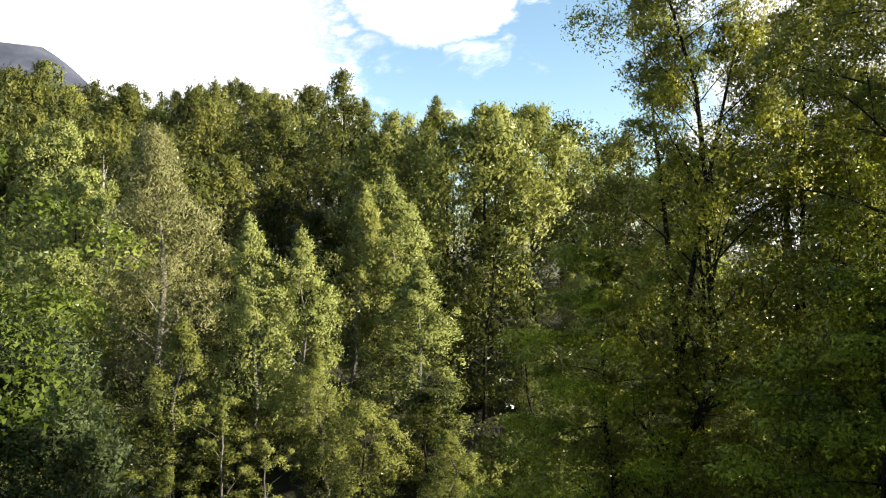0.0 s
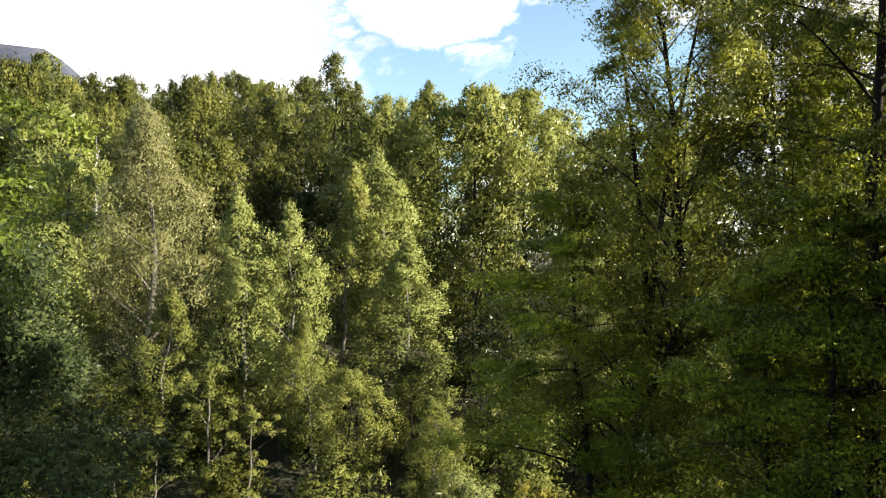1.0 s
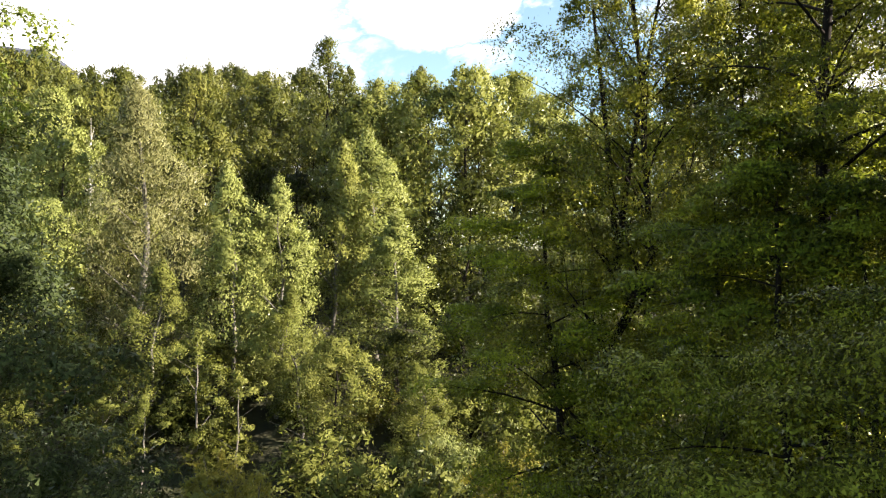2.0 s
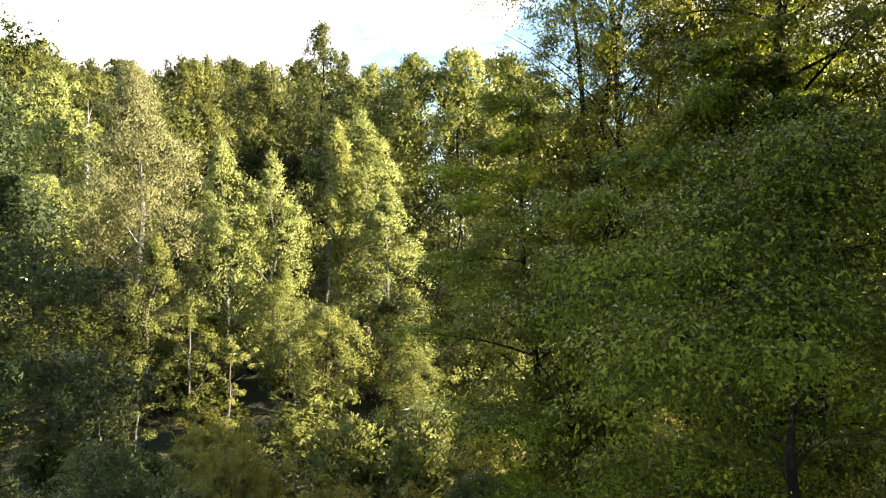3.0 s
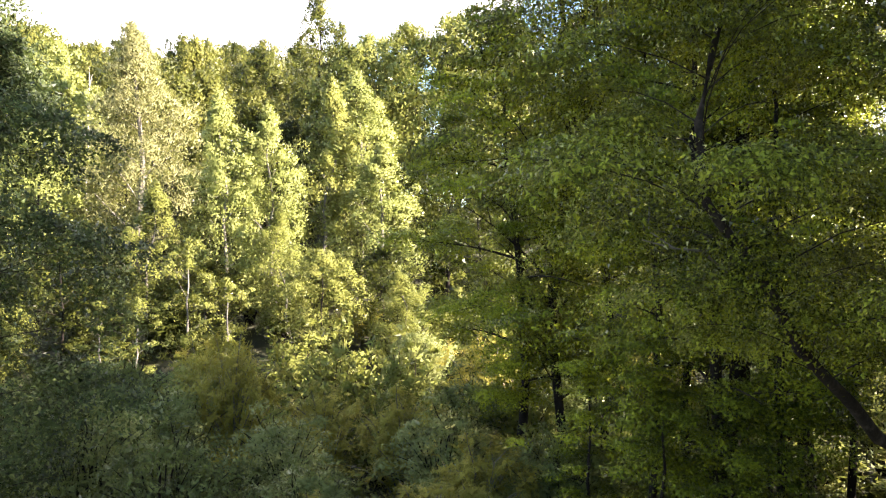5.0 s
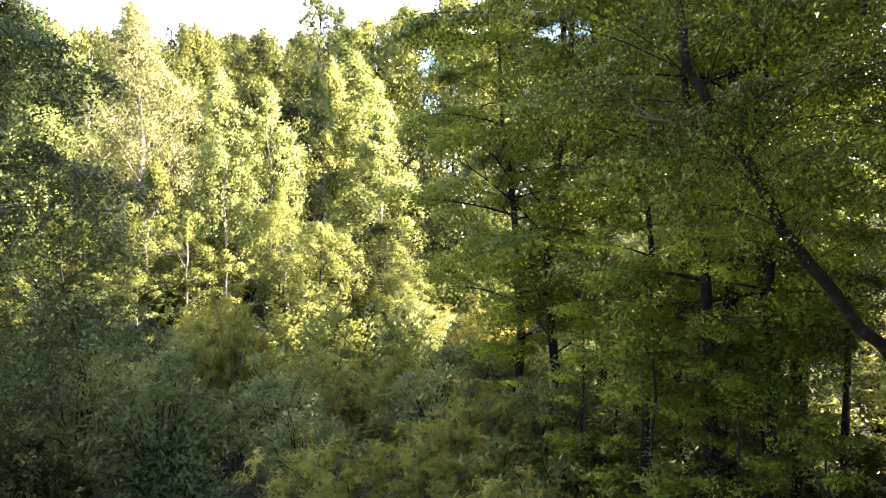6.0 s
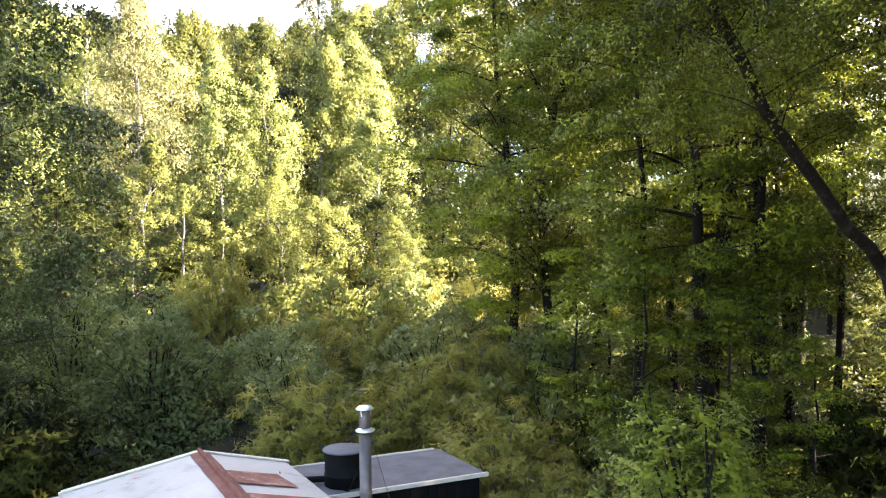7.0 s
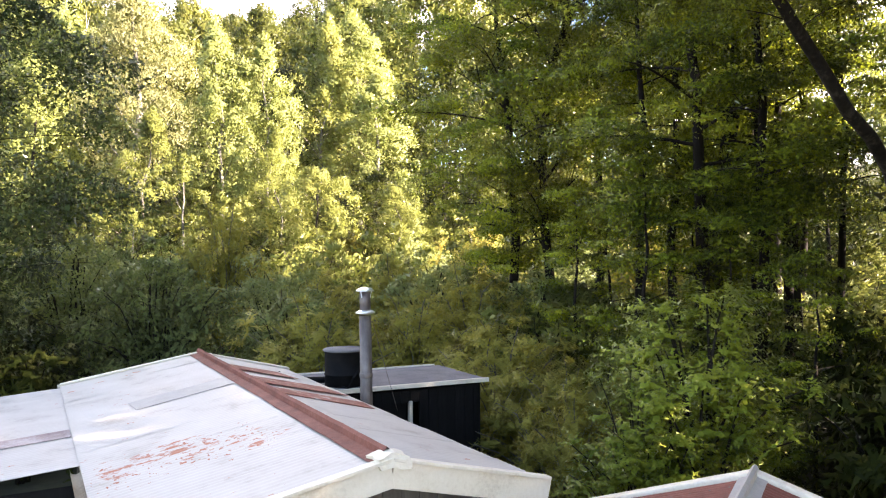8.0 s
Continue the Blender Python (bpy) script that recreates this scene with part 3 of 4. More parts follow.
def make_house():
    """The long low house: gable roof of white iron with a rusty cap, and the flat-roofed annex beside it."""
    root = tagged(new("house"), "low house with white painted corrugated iron roof and rusty red ridge", "house")
    root.matrix_basis = pose(-0.797, 9.884, 0, 0, 0, 30.11)
    L, apex, xr, zr, xl, zl = 7.70, 3.33, 1.55, 2.93, -2.14, 2.97
    fr, fl = (apex - zr) / xr, (apex - zl) / -xl
    n = 10
    for i in range(n):
        y1, y0 = -L * i / n, -L * (i + 1) / n - 0.05
        part("roof_sheet", sheet(0, apex, xl, zl, y0, y1, 0.0015 * (i % 2), seed=i), IRON, root)
        part("roof_sheet", sheet(0, apex, xr, zr, y0, y1, 0.0015 * (i % 2), seed=40 + i), IRON, root)
    ridge_cap(root, RUST, L, apex + 0.02, fl, fr, 0.165, "rusty red folded ridge cap")
    # rusted lap strips down the right slope
    for y, w, x1, turn in ((-1.60, 0.86, 1.10, 0.10), (-2.95, 0.88, 1.40, 0.10), (-3.95, 0.50, 1.42, -0.10)):
        a, b = Vector((0.14, y, apex - 0.14 * fr + 0.018)), Vector((x1, y + turn, apex - x1 * fr + 0.018))
        part("lap_strip", beam(a, b, w, 0.008, 0.003), FLAKED, root, "rusted red lap strip with flaking paint")
    part("patch_sheet", beam((-0.16, -2.95, apex - 0.16 * fl + 0.012), (-1.42, -3.05, apex - 1.42 * fl + 0.012), 0.52, 0.004, 0.001), PATCH, root, "grey translucent roof patch")
    # crumpled flashing over the front end of the ridge
    bm = bmesh.new()
    box(bm, -0.13, 0.15, -L - 0.10, -L + 0.14, apex - 0.03, apex + 0.065)
    bmesh.ops.subdivide_edges(bm, edges=bm.edges, cuts=4, use_grid_fill=True)
    for v in bm.verts:
        v.co += 0.03 * noise.noise_vector(v.co * 9)
        v.co.z -= abs(v.co.x) * 0.28
    part("flashing", bm, TRIM, root, "crumpled white metal flashing on the ridge end")
    # barge boards at both ends, eave boards, gutter
    for y in (-L - 0.055, 0.02):
        part("barge_board", beam((0.0, y, apex - 0.10), (xr + 0.04, y, zr - 0.10), 0.03, 0.24, 0.006), TRIM, root, "cream painted barge board")
        part("barge_board", beam((0.0, y - 0.004, apex - 0.10), (xl - 0.02, y - 0.004, zl - 0.10), 0.03, 0.24, 0.006), TRIM, root, "cream painted barge board")
        part("barge_cover", beam((0.0, y, apex + 0.02), (xr + 0.04, y, zr + 0.02), 0.10, 0.03, 0.006), TRIM, root)
        part("barge_cover", beam((0.0, y, apex + 0.02), (xl, y, zl + 0.02), 0.10, 0.03, 0.006), TRIM, root)
    part("eave_board", one_box(xr - 0.03, xr - 0.005, -L, 0, zr - 0.2, zr - 0.02, bevel=0.004), TRIM, root)
    part("eave_board", one_box(xl + 0.03, xl + 0.055, -L, 0, zl - 0.2, zl - 0.02, bevel=0.004), TRIM, root)
    bm = bmesh.new()
    prof = [(-0.055 * math.cos(a), -0.055 * math.sin(a)) for a in np.linspace(0, math.pi, 9)]
    rows = [[bm.verts.new((xl - 0.03 + x, y, zl - 0.05 + z)) for x, z in prof] for y in (-5.05, -L)]
    for k in range(8):
        bm.faces.new((rows[0][k], rows[0][k + 1], rows[1][k + 1], rows[1][k]))
    bmesh.ops.solidify(bm, geom=bm.faces[:], thickness=0.006)
    part("gutter", bm, TRIM, root, "pale metal gutter")
    # walls under the eaves, with the soffit
    wl, wr, wf, wb = xl + 0.25, xr - 0.25, -L + 0.35, -0.3
    tops = lambda x: apex - 0.03 - (x * fr if x > 0 else -x * fl)
    board_wall(root, GREY_WOOD, (wr, wb), (wr, wf), 0.0, zr - 0.02, (1, 0))
    board_wall(root, GREY_WOOD, (wl, wf), (wl, wb), 0.0, zl - 0.02, (-1, 0))
    board_wall(root, GREY_WOOD, (wl, wf), (wr, wf), 0.0, 3.0, (0, -1), gap=(1.0, 2.2, 1.0, 2.1), tops=lambda s: tops(wl + s))
    board_wall(root, GREY_WOOD, (wr, wb), (wl, wb), 0.0, 3.0, (0, 1), tops=lambda s: tops(wr - s))
    # added black box fills the inside so the window looks unlit
    part("inner_lining", one_box(wl + 0.06, wr - 0.06, wf + 0.30, wb - 0.06, 0.0, zl - 0.12), TAR, root, "black box standing in for the unlit interior")
    # annex with its nearly flat roof, open below the front edge
    ax0, ax1, ay0, ay1, az0, az1 = -5.6, xl + 0.05, -5.02, 0.0, 2.70, 2.945
    for i in range(6):
        y1, y0 = ay1 + (ay0 - ay1) * i / 6, ay1 + (ay0 - ay1) * (i + 1) / 6 - 0.04
        part("roof_sheet", sheet(ax1, az1, ax0, az0, y0, y1, 0.0015 * (i % 2), seed=90 + i), IRON, root)
    part("step_board", beam((ax0, -3.52, az0 + 0.010), (ax1 - 0.06, -3.52, az1 + 0.008), 0.40, 0.008, 0.002), STAIN, root, "stained rusty strip between two roof levels")
    # black front fascia, posts and front wall stand in for shade under the roof
    part("fascia", one_box(ax0, ax1, ay0 + 0.06, ay0 + 0.085, az0 - 0.18, az0 + 0.03, bevel=0.004), TAR, root)
    part("fascia", one_box(ax0, ax1 - 0.02, ay1 - 0.08, ay1 - 0.055, az0 - 0.15, az0 + 0.05, bevel=0.004), TRIM, root)
    for x in (-5.45, -4.3, -3.1, -2.35):
        part("post", one_box(x - 0.045, x + 0.045, ay0 + 0.16, ay0 + 0.25, 0.0, az0 - 0.05, bevel=0.006), TAR, root)
    board_wall(root, TAR, (ax0 + 0.1, ay0 + 0.2), (-2.0, ay0 + 0.2), 0.0, az0 - 0.75, (0, -1))
    board_wall(root, GREY_WOOD, (ax0 + 0.1, ay1 - 0.3), (ax0 + 0.1, ay0 + 0.2), 0.0, az0 - 0.03, (-1, 0))
    # windows
    for x0, x1, y, z0, z1 in ((wl + 1.0, wl + 2.2, wf, 1.0, 2.1), (-4.25, -3.15, ay0 + 0.2, az0 - 0.75, az0 - 0.08)):
        glazing = one_box(x0 + 0.05, x1 - 0.05, y - 0.008, y + 0.002, z0 + 0.05, z1 - 0.05)
        win = part("window", glazing, GLASS, root, "window with dark frame")
        win.visible_shadow = False
        for s in ((x0, x0 + 0.06, z0, z1), (x1 - 0.06, x1, z0, z1), (x0 + 0.06, x1 - 0.06, z0, z0 + 0.06), (x0 + 0.06, x1 - 0.06, z1 - 0.06, z1), ((x0 + x1) / 2 - 0.02, (x0 + x1) / 2 + 0.02, z0 + 0.06, z1 - 0.06)):
            part("window_frame", one_box(s[0], s[1], y - 0.04, y + 0.03, s[2], s[3], bevel=0.004), TAR, win)
    return root


def make_second_house():
    """The neighbouring roof: rusty red iron with a grey cap and white edge flashing."""
    root = tagged(new("house"), "neighbouring low house with rusty red iron roof edged in white", "house")
    root.matrix_basis = pose(6.53, 4.40, 0, 0, 0, -29.4)
    L, apex, xr, xl, fall = 6.4, 2.84, 1.9, -1.85, 0.33
    for i in range(8):
        y1, y0 = -L * i / 8, -L * (i + 1) / 8 - 0.05
        part("roof_sheet", sheet(0, apex, xl, apex + xl * fall, y0, y1, 0.0015 * (i % 2), seed=200 + i), RUST, root)
        part("roof_sheet", sheet(0, apex, xr, apex - xr * fall, y0, y1, 0.0015 * (i % 2), seed=240 + i), RUST, root)
    ridge_cap(root, PATCH, L, apex + 0.016, fall, fall, 0.13, "pale grey metal ridge cap")
    for x in (xl, xr):
        part("edge_flashing", beam((0, -0.02, apex + 0.01), (x, -0.02, apex - abs(x) * fall + 0.01), 0.16, 0.07, 0.02), TRIM, root, "white edge flashing with rust stains")
        part("edge_flashing", beam((0, -L, apex + 0.01), (x, -L, apex - abs(x) * fall + 0.01), 0.16, 0.07, 0.02), TRIM, root)
        ze = apex - abs(x) * fall
        part("eave_board", one_box(x - 0.03, x - 0.005, -L, 0, ze - 0.2, ze - 0.02) if x > 0 else one_box(x + 0.005, x + 0.03, -L, 0, ze - 0.2, ze - 0.02), TRIM, root)
    tops = lambda x: apex - 0.03 - abs(x) * fall
    board_wall(root, GREY_WOOD, (1.6, -0.3), (1.6, -L + 0.3), 0, 2.2, (1, 0))
    board_wall(root, GREY_WOOD, (-1.6, -L + 0.3), (-1.6, -0.3), 0, 2.2, (-1, 0))
    board_wall(root, GREY_WOOD, (1.6, -0.3), (-1.6, -0.3), 0, 2.4, (0, 1), tops=lambda s: tops(1.6 - s))
    board_wall(root, GREY_WOOD, (-1.6, -L + 0.3), (1.6, -L + 0.3), 0, 2.4, (0, -1), tops=lambda s: tops(-1.6 + s))


def make_shed():
    """The black shed behind the house, with a felt roof."""
    root = tagged(new("shed"), "black boarded shed with grey felt roof and pale edge", "shed")
    root.matrix_basis = pose(2.25, 9.51, 0, 0, 0, 28.3)
    x0, x1, y1, zf, zb = -1.35, 2.24, 1.90, 2.80, 2.84
    bm = bmesh.new()
    box(bm, x0, x1, 0, y1, -0.03, 0.0)
    bmesh.ops.subdivide_edges(bm, edges=bm.edges, cuts=6, use_grid_fill=True)
    for v in bm.verts:
        v.co.z += zf - 0.05 * (v.co.x - x0) / (x1 - x0) + 0.006 * noise.noise(v.co * 2.5)
    part("roof", bm, FELT, root, "grey felt roof")
    part("edge_strip", beam((x0, -0.02, zf - 0.015), (x1 + 0.02, -0.02, zf - 0.065), 0.05, 0.075, 0.008), TRIM, root, "pale roof edge strip")
    part("edge_strip", beam((x0, y1 + 0.02, zf - 0.005), (x1 - 0.1, y1 + 0.02, zf - 0.05), 0.04, 0.06, 0.008), TRIM, root, "pale roof edge strip")
    board_wall(root, TAR, (x0 + 0.1, 0.1), (x1 - 0.1, 0.1), 0.0, zf - 0.13, (0, -1), gap=(1.55, 2.10, 0.3, 2.45))
    board_wall(root, TAR, (x1 - 0.12, 0.1), (x1 - 0.12, y1 - 0.1), 0.0, zf - 0.14, (1, 0))
    board_wall(root, TAR, (x1 - 0.1, y1 - 0.1), (x0 + 0.1, y1 - 0.1), 0.0, zf - 0.13, (0, 1))
    board_wall(root, TAR, (x0 + 0.1, y1 - 0.1), (x0 + 0.1, 0.1), 0.0, zf - 0.13, (-1, 0))
    part("door_post", one_box(0.70, 0.76, 0.04, 0.12, 0.0, 2.48, bevel=0.005), TRIM, root, "pale painted door post")
    part("door", one_box(0.28, 0.68, 0.14, 0.18, 0.05, 2.45, bevel=0.005), TAR, root, "half open black board door")


def lathe(profile, sides=28):
    """A turned shape from (radius, height) pairs."""
    bm = bmesh.new()
    rings = [[bm.verts.new((r * math.cos(2 * math.pi * k / sides), r * math.sin(2 * math.pi * k / sides), z)) for k in range(sides)] for r, z in profile]
    for a, b in zip(rings, rings[1:]):
        for k in range(sides):
            bm.faces.new((a[k], a[(k + 1) % sides], b[(k + 1) % sides], b[k]))
    for ring in (rings[0][::-1], rings[-1]):
        bm.faces.new(ring)
    bmesh.ops.recalc_face_normals(bm, faces=bm.faces)
    for f in bm.faces:
        f.smooth = len(f.verts) == 4
    return bm


def make_flue():
    root = tagged(new("stove_flue"), "tall galvanised stove flue with bright collar and rain cap", "chimney")
    root.matrix_basis = pose(2.36, 7.90, -0.05, 0.3, -0.4, 0)
    part("pipe", lathe([(0.090, 0.0), (0.090, 2.6), (0.089, 2.9), (0.088, 4.18)]), ZINC, root)
    part("pipe_joint", lathe([(0.093, 3.28), (0.097, 3.29), (0.097, 3.34), (0.093, 3.35)]), ZINC, root)
    part("collar", lathe([(0.085, 4.20), (0.142, 4.215), (0.144, 4.233), (0.10, 4.255), (0.08, 4.265)]), BRIGHT, root, "bright steel collar")
    part("top_pipe", lathe([(0.080, 4.26), (0.080, 4.52)]), ZINC, root, "sooty top pipe")
    part("rain_cap", lathe([(0.132, 4.535), (0.134, 4.545), (0.10, 4.575), (0.05, 4.59), (0.01, 4.595)]), BRIGHT, root, "bright steel rain cap")
    for k in range(3):
        a = 2.1 * k
        part("cap_stay", beam((0.078 * math.cos(a), 0.078 * math.sin(a), 4.44), (0.10 * math.cos(a), 0.10 * math.sin(a), 4.545), 0.02, 0.004, 0.0), BRIGHT, root)
    part("guy_wire", beam((0.10, 0.0, 4.1), (0.42, 0.35, 2.72), 0.006, 0.006, 0.0), ZINC, root, "thin guy wire")


def make_drum():
    root = tagged(new("water_drum"), "black steel drum standing on the shed roof", "drum")
    root.matrix_basis = pose(1.74, 9.82, 2.785)
    root.scale = (1.08, 1.08, 0.97)
    prof = [(0.30, 0.0), (0.315, 0.01), (0.315, 0.19), (0.325, 0.20), (0.325, 0.215), (0.315, 0.225), (0.315, 0.58), (0.325, 0.59), (0.325, 0.61), (0.31, 0.615)]
    part("body", lathe(prof), DRUM, root)
    part("lid", lathe([(0.345, 0.616), (0.350, 0.624), (0.335, 0.645), (0.02, 0.655)]), FELT, root, "grey dusty lid")
    part("hose", mesh_to_bm(*tubes([([(0.25, -0.25, 0.3), (0.2, -0.4, 0.2), (0.1, -0.36, -0.0), (0.0, -0.30, 0.03)], [0.018] * 4)], 8)), DRUM, root)


def mesh_to_bm(verts, faces):
    bm = bmesh.new()
    vs = [bm.verts.new(tuple(v)) for v in verts]
    for f in faces:
        bm.faces.new([vs[i] for i in f])
    return bm


def make_pipe():
    root = tagged(new("old_pipe"), "old dark stovepipe lying on the shed roof", "pipe")
    root.matrix_basis = pose(1.12, 9.75, 2.86, 0, 0, 28)
    part("pipe", mesh_to_bm(*tubes([([(-0.35, 0.1, 0.06), (0.0, 0.03, 0.02), (0.32, 0, 0.0)], [0.055, 0.055, 0.055])], 14)), DRUM, root)
    part("elbow", mesh_to_bm(*tubes([([(-0.35, 0.1, 0.06), (-0.44, 0.11, 0.09), (-0.5, 0.12, 0.16)], [0.06, 0.06, 0.06])], 14)), DRUM, root)


make_house()
make_second_house()
make_shed()
make_flue()
make_drum()
make_pipe()

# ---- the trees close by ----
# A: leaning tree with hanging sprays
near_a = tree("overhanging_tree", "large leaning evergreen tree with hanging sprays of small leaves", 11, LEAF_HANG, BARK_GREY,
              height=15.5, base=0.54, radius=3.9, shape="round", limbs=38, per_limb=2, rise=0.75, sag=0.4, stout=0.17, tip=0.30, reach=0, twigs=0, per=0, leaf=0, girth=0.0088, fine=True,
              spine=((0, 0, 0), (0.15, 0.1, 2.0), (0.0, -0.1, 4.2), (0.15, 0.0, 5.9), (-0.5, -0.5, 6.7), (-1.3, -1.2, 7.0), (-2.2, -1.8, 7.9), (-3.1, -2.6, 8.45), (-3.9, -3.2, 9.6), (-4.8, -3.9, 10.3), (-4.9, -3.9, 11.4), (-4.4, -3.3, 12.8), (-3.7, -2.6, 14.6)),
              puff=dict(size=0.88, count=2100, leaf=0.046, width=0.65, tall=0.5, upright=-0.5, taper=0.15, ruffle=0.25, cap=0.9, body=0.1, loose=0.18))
for bend, thick, bark in (([(-4.1, -2.6, 9.6), (-4.6, -3.1, 9.9), (-5.0, -3.3, 9.93), (-5.4, -3.2, 10.05)], (0.020, 0.017, 0.012, 0.007), BARK_PALE),
                           ([(-5.0, -3.3, 9.93), (-5.3, -3.25, 10.15), (-5.25, -3.1, 10.45)], (0.012, 0.009, 0.005), BARK_PALE)):
    child("limb", mesh_of("limb", *tubes([(bend, thick)], 10), bark, True), near_a, "bent forked limb")
put(near_a, 11.0, 9.6)
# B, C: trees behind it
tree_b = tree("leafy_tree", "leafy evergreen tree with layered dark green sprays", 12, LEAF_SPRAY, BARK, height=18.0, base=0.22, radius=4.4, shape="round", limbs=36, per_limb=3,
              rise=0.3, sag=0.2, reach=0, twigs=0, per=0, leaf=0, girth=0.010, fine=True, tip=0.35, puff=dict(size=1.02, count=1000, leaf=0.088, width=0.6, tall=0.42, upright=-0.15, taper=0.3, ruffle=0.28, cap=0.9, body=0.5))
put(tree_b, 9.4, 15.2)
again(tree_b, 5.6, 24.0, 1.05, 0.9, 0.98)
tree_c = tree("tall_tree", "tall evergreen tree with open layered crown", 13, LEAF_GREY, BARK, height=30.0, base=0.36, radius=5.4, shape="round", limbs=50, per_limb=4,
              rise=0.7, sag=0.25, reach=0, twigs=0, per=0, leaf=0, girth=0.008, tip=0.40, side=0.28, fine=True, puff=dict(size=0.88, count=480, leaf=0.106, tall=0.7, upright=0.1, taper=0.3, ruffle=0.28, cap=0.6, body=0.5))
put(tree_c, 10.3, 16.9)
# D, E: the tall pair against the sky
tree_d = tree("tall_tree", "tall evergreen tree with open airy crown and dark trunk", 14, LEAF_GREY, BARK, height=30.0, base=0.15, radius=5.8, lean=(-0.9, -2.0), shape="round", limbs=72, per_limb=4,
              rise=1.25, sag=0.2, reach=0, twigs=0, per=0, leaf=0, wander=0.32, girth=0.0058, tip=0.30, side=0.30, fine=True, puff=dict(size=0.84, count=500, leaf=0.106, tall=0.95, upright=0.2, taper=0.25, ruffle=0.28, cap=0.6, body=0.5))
for way in ((2.2, -0.4), (-0.9, 1.6)):
    fork = [(-0.3 + way[0] * f ** 1.3, -0.8 + way[1] * f ** 1.3, 14.5 + 13.0 * f) for f in (0, 0.2, 0.45, 0.7, 1.0)]
    child("limb", mesh_of("limb", *tubes([(fork, (0.11, 0.10, 0.08, 0.05, 0.02))], 8), BARK, True), tree_d, "dark forked leader")
put(tree_d, 8.0, 24.8)
again(tree_d, 12.2, 26.4, 1.0, 2.2, 1.02)
again(tree_c, 16.0, 25.5, 1.0, 1.0, 1.0)
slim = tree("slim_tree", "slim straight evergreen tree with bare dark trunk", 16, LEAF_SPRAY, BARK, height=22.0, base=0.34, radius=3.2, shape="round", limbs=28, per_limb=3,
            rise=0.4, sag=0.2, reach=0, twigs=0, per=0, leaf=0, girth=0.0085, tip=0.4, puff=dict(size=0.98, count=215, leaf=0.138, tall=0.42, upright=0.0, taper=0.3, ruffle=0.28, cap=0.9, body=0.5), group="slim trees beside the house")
put(slim, 9.3, 27.5)
for x, y, s, turn, tall in ((13.4, 25.4, 1.1, 4.0, 1.0), (14.6, 25.0, 1.0, 3.1, 1.1), (17.3, 26.5, 0.9, 0.4, 1.1), (20.0, 22.0, 1.2, 2.0, 1.1), (21.0, 13.0, 0.8, 5.0, 1.0),
                            (8.7, 17.2, 0.68, 1.2, 1.1), (10.6, 19.2, 0.8, 2.6, 1.0), (10.4, 14.0, 0.75, 0.3, 1.0), (12.0, 17.7, 0.72, 5.2, 1.15), (12.5, 18.4, 0.62, 3.6, 1.2),
                            (13.5, 19.2, 0.8, 4.4, 1.0), (15.1, 21.2, 0.9, 1.7, 1.0), (16.2, 21.2, 0.75, 0.8, 1.1), (12.6, 22.0, 1.0, 0.1, 1.0)):
    again(slim, x, y, s, turn, tall)
sapling = tree("sapling", "young shade-grown sapling with flat leafy tiers", 19, LEAF_SPRAY, BARK, height=7.0, base=0.18, radius=2.2, shape="round", limbs=18, per_limb=2,
               rise=0.35, sag=0.2, reach=0, twigs=0, per=0, leaf=0, girth=0.008, tip=0.4, puff=dict(size=0.55, count=260, leaf=0.088, width=0.6, tall=0.4, upright=-0.2, taper=0.3, ruffle=0.3, cap=0.9, body=0.3), group="saplings under the tall trees")
put(sapling, 7.9, 14.2)
for x, y, s, turn, tall in ((9.3, 12.6, 0.8, 1.1, 1.0), (8.6, 20.0, 1.0, 3.1, 1.0), (10.8, 11.9, 0.7, 5.3, 1.0), (7.0, 18.4, 1.05, 0.4, 0.9), (11.4, 20.4, 1.0, 2.9, 1.1)):
    again(sapling, x, y, s, turn, tall)
shade = tree("slim_tree", "slim straight evergreen tree shading the house", 17, LEAF_DARK_SHADE, BARK, height=22.0, base=0.34, radius=3.2, shape="round", limbs=28, per_limb=3,
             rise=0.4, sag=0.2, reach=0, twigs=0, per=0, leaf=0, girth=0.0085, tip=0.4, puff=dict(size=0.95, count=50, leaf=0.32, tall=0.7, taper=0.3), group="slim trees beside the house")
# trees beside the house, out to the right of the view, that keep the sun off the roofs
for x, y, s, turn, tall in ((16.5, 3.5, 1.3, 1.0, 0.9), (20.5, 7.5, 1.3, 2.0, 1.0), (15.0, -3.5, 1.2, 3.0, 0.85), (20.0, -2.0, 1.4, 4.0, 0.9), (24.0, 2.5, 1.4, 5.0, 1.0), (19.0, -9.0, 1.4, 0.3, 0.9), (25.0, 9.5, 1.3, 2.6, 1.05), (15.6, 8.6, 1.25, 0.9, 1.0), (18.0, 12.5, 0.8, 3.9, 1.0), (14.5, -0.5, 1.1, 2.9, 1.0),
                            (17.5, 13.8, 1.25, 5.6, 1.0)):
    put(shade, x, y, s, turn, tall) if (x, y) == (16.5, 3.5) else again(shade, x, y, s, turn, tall)
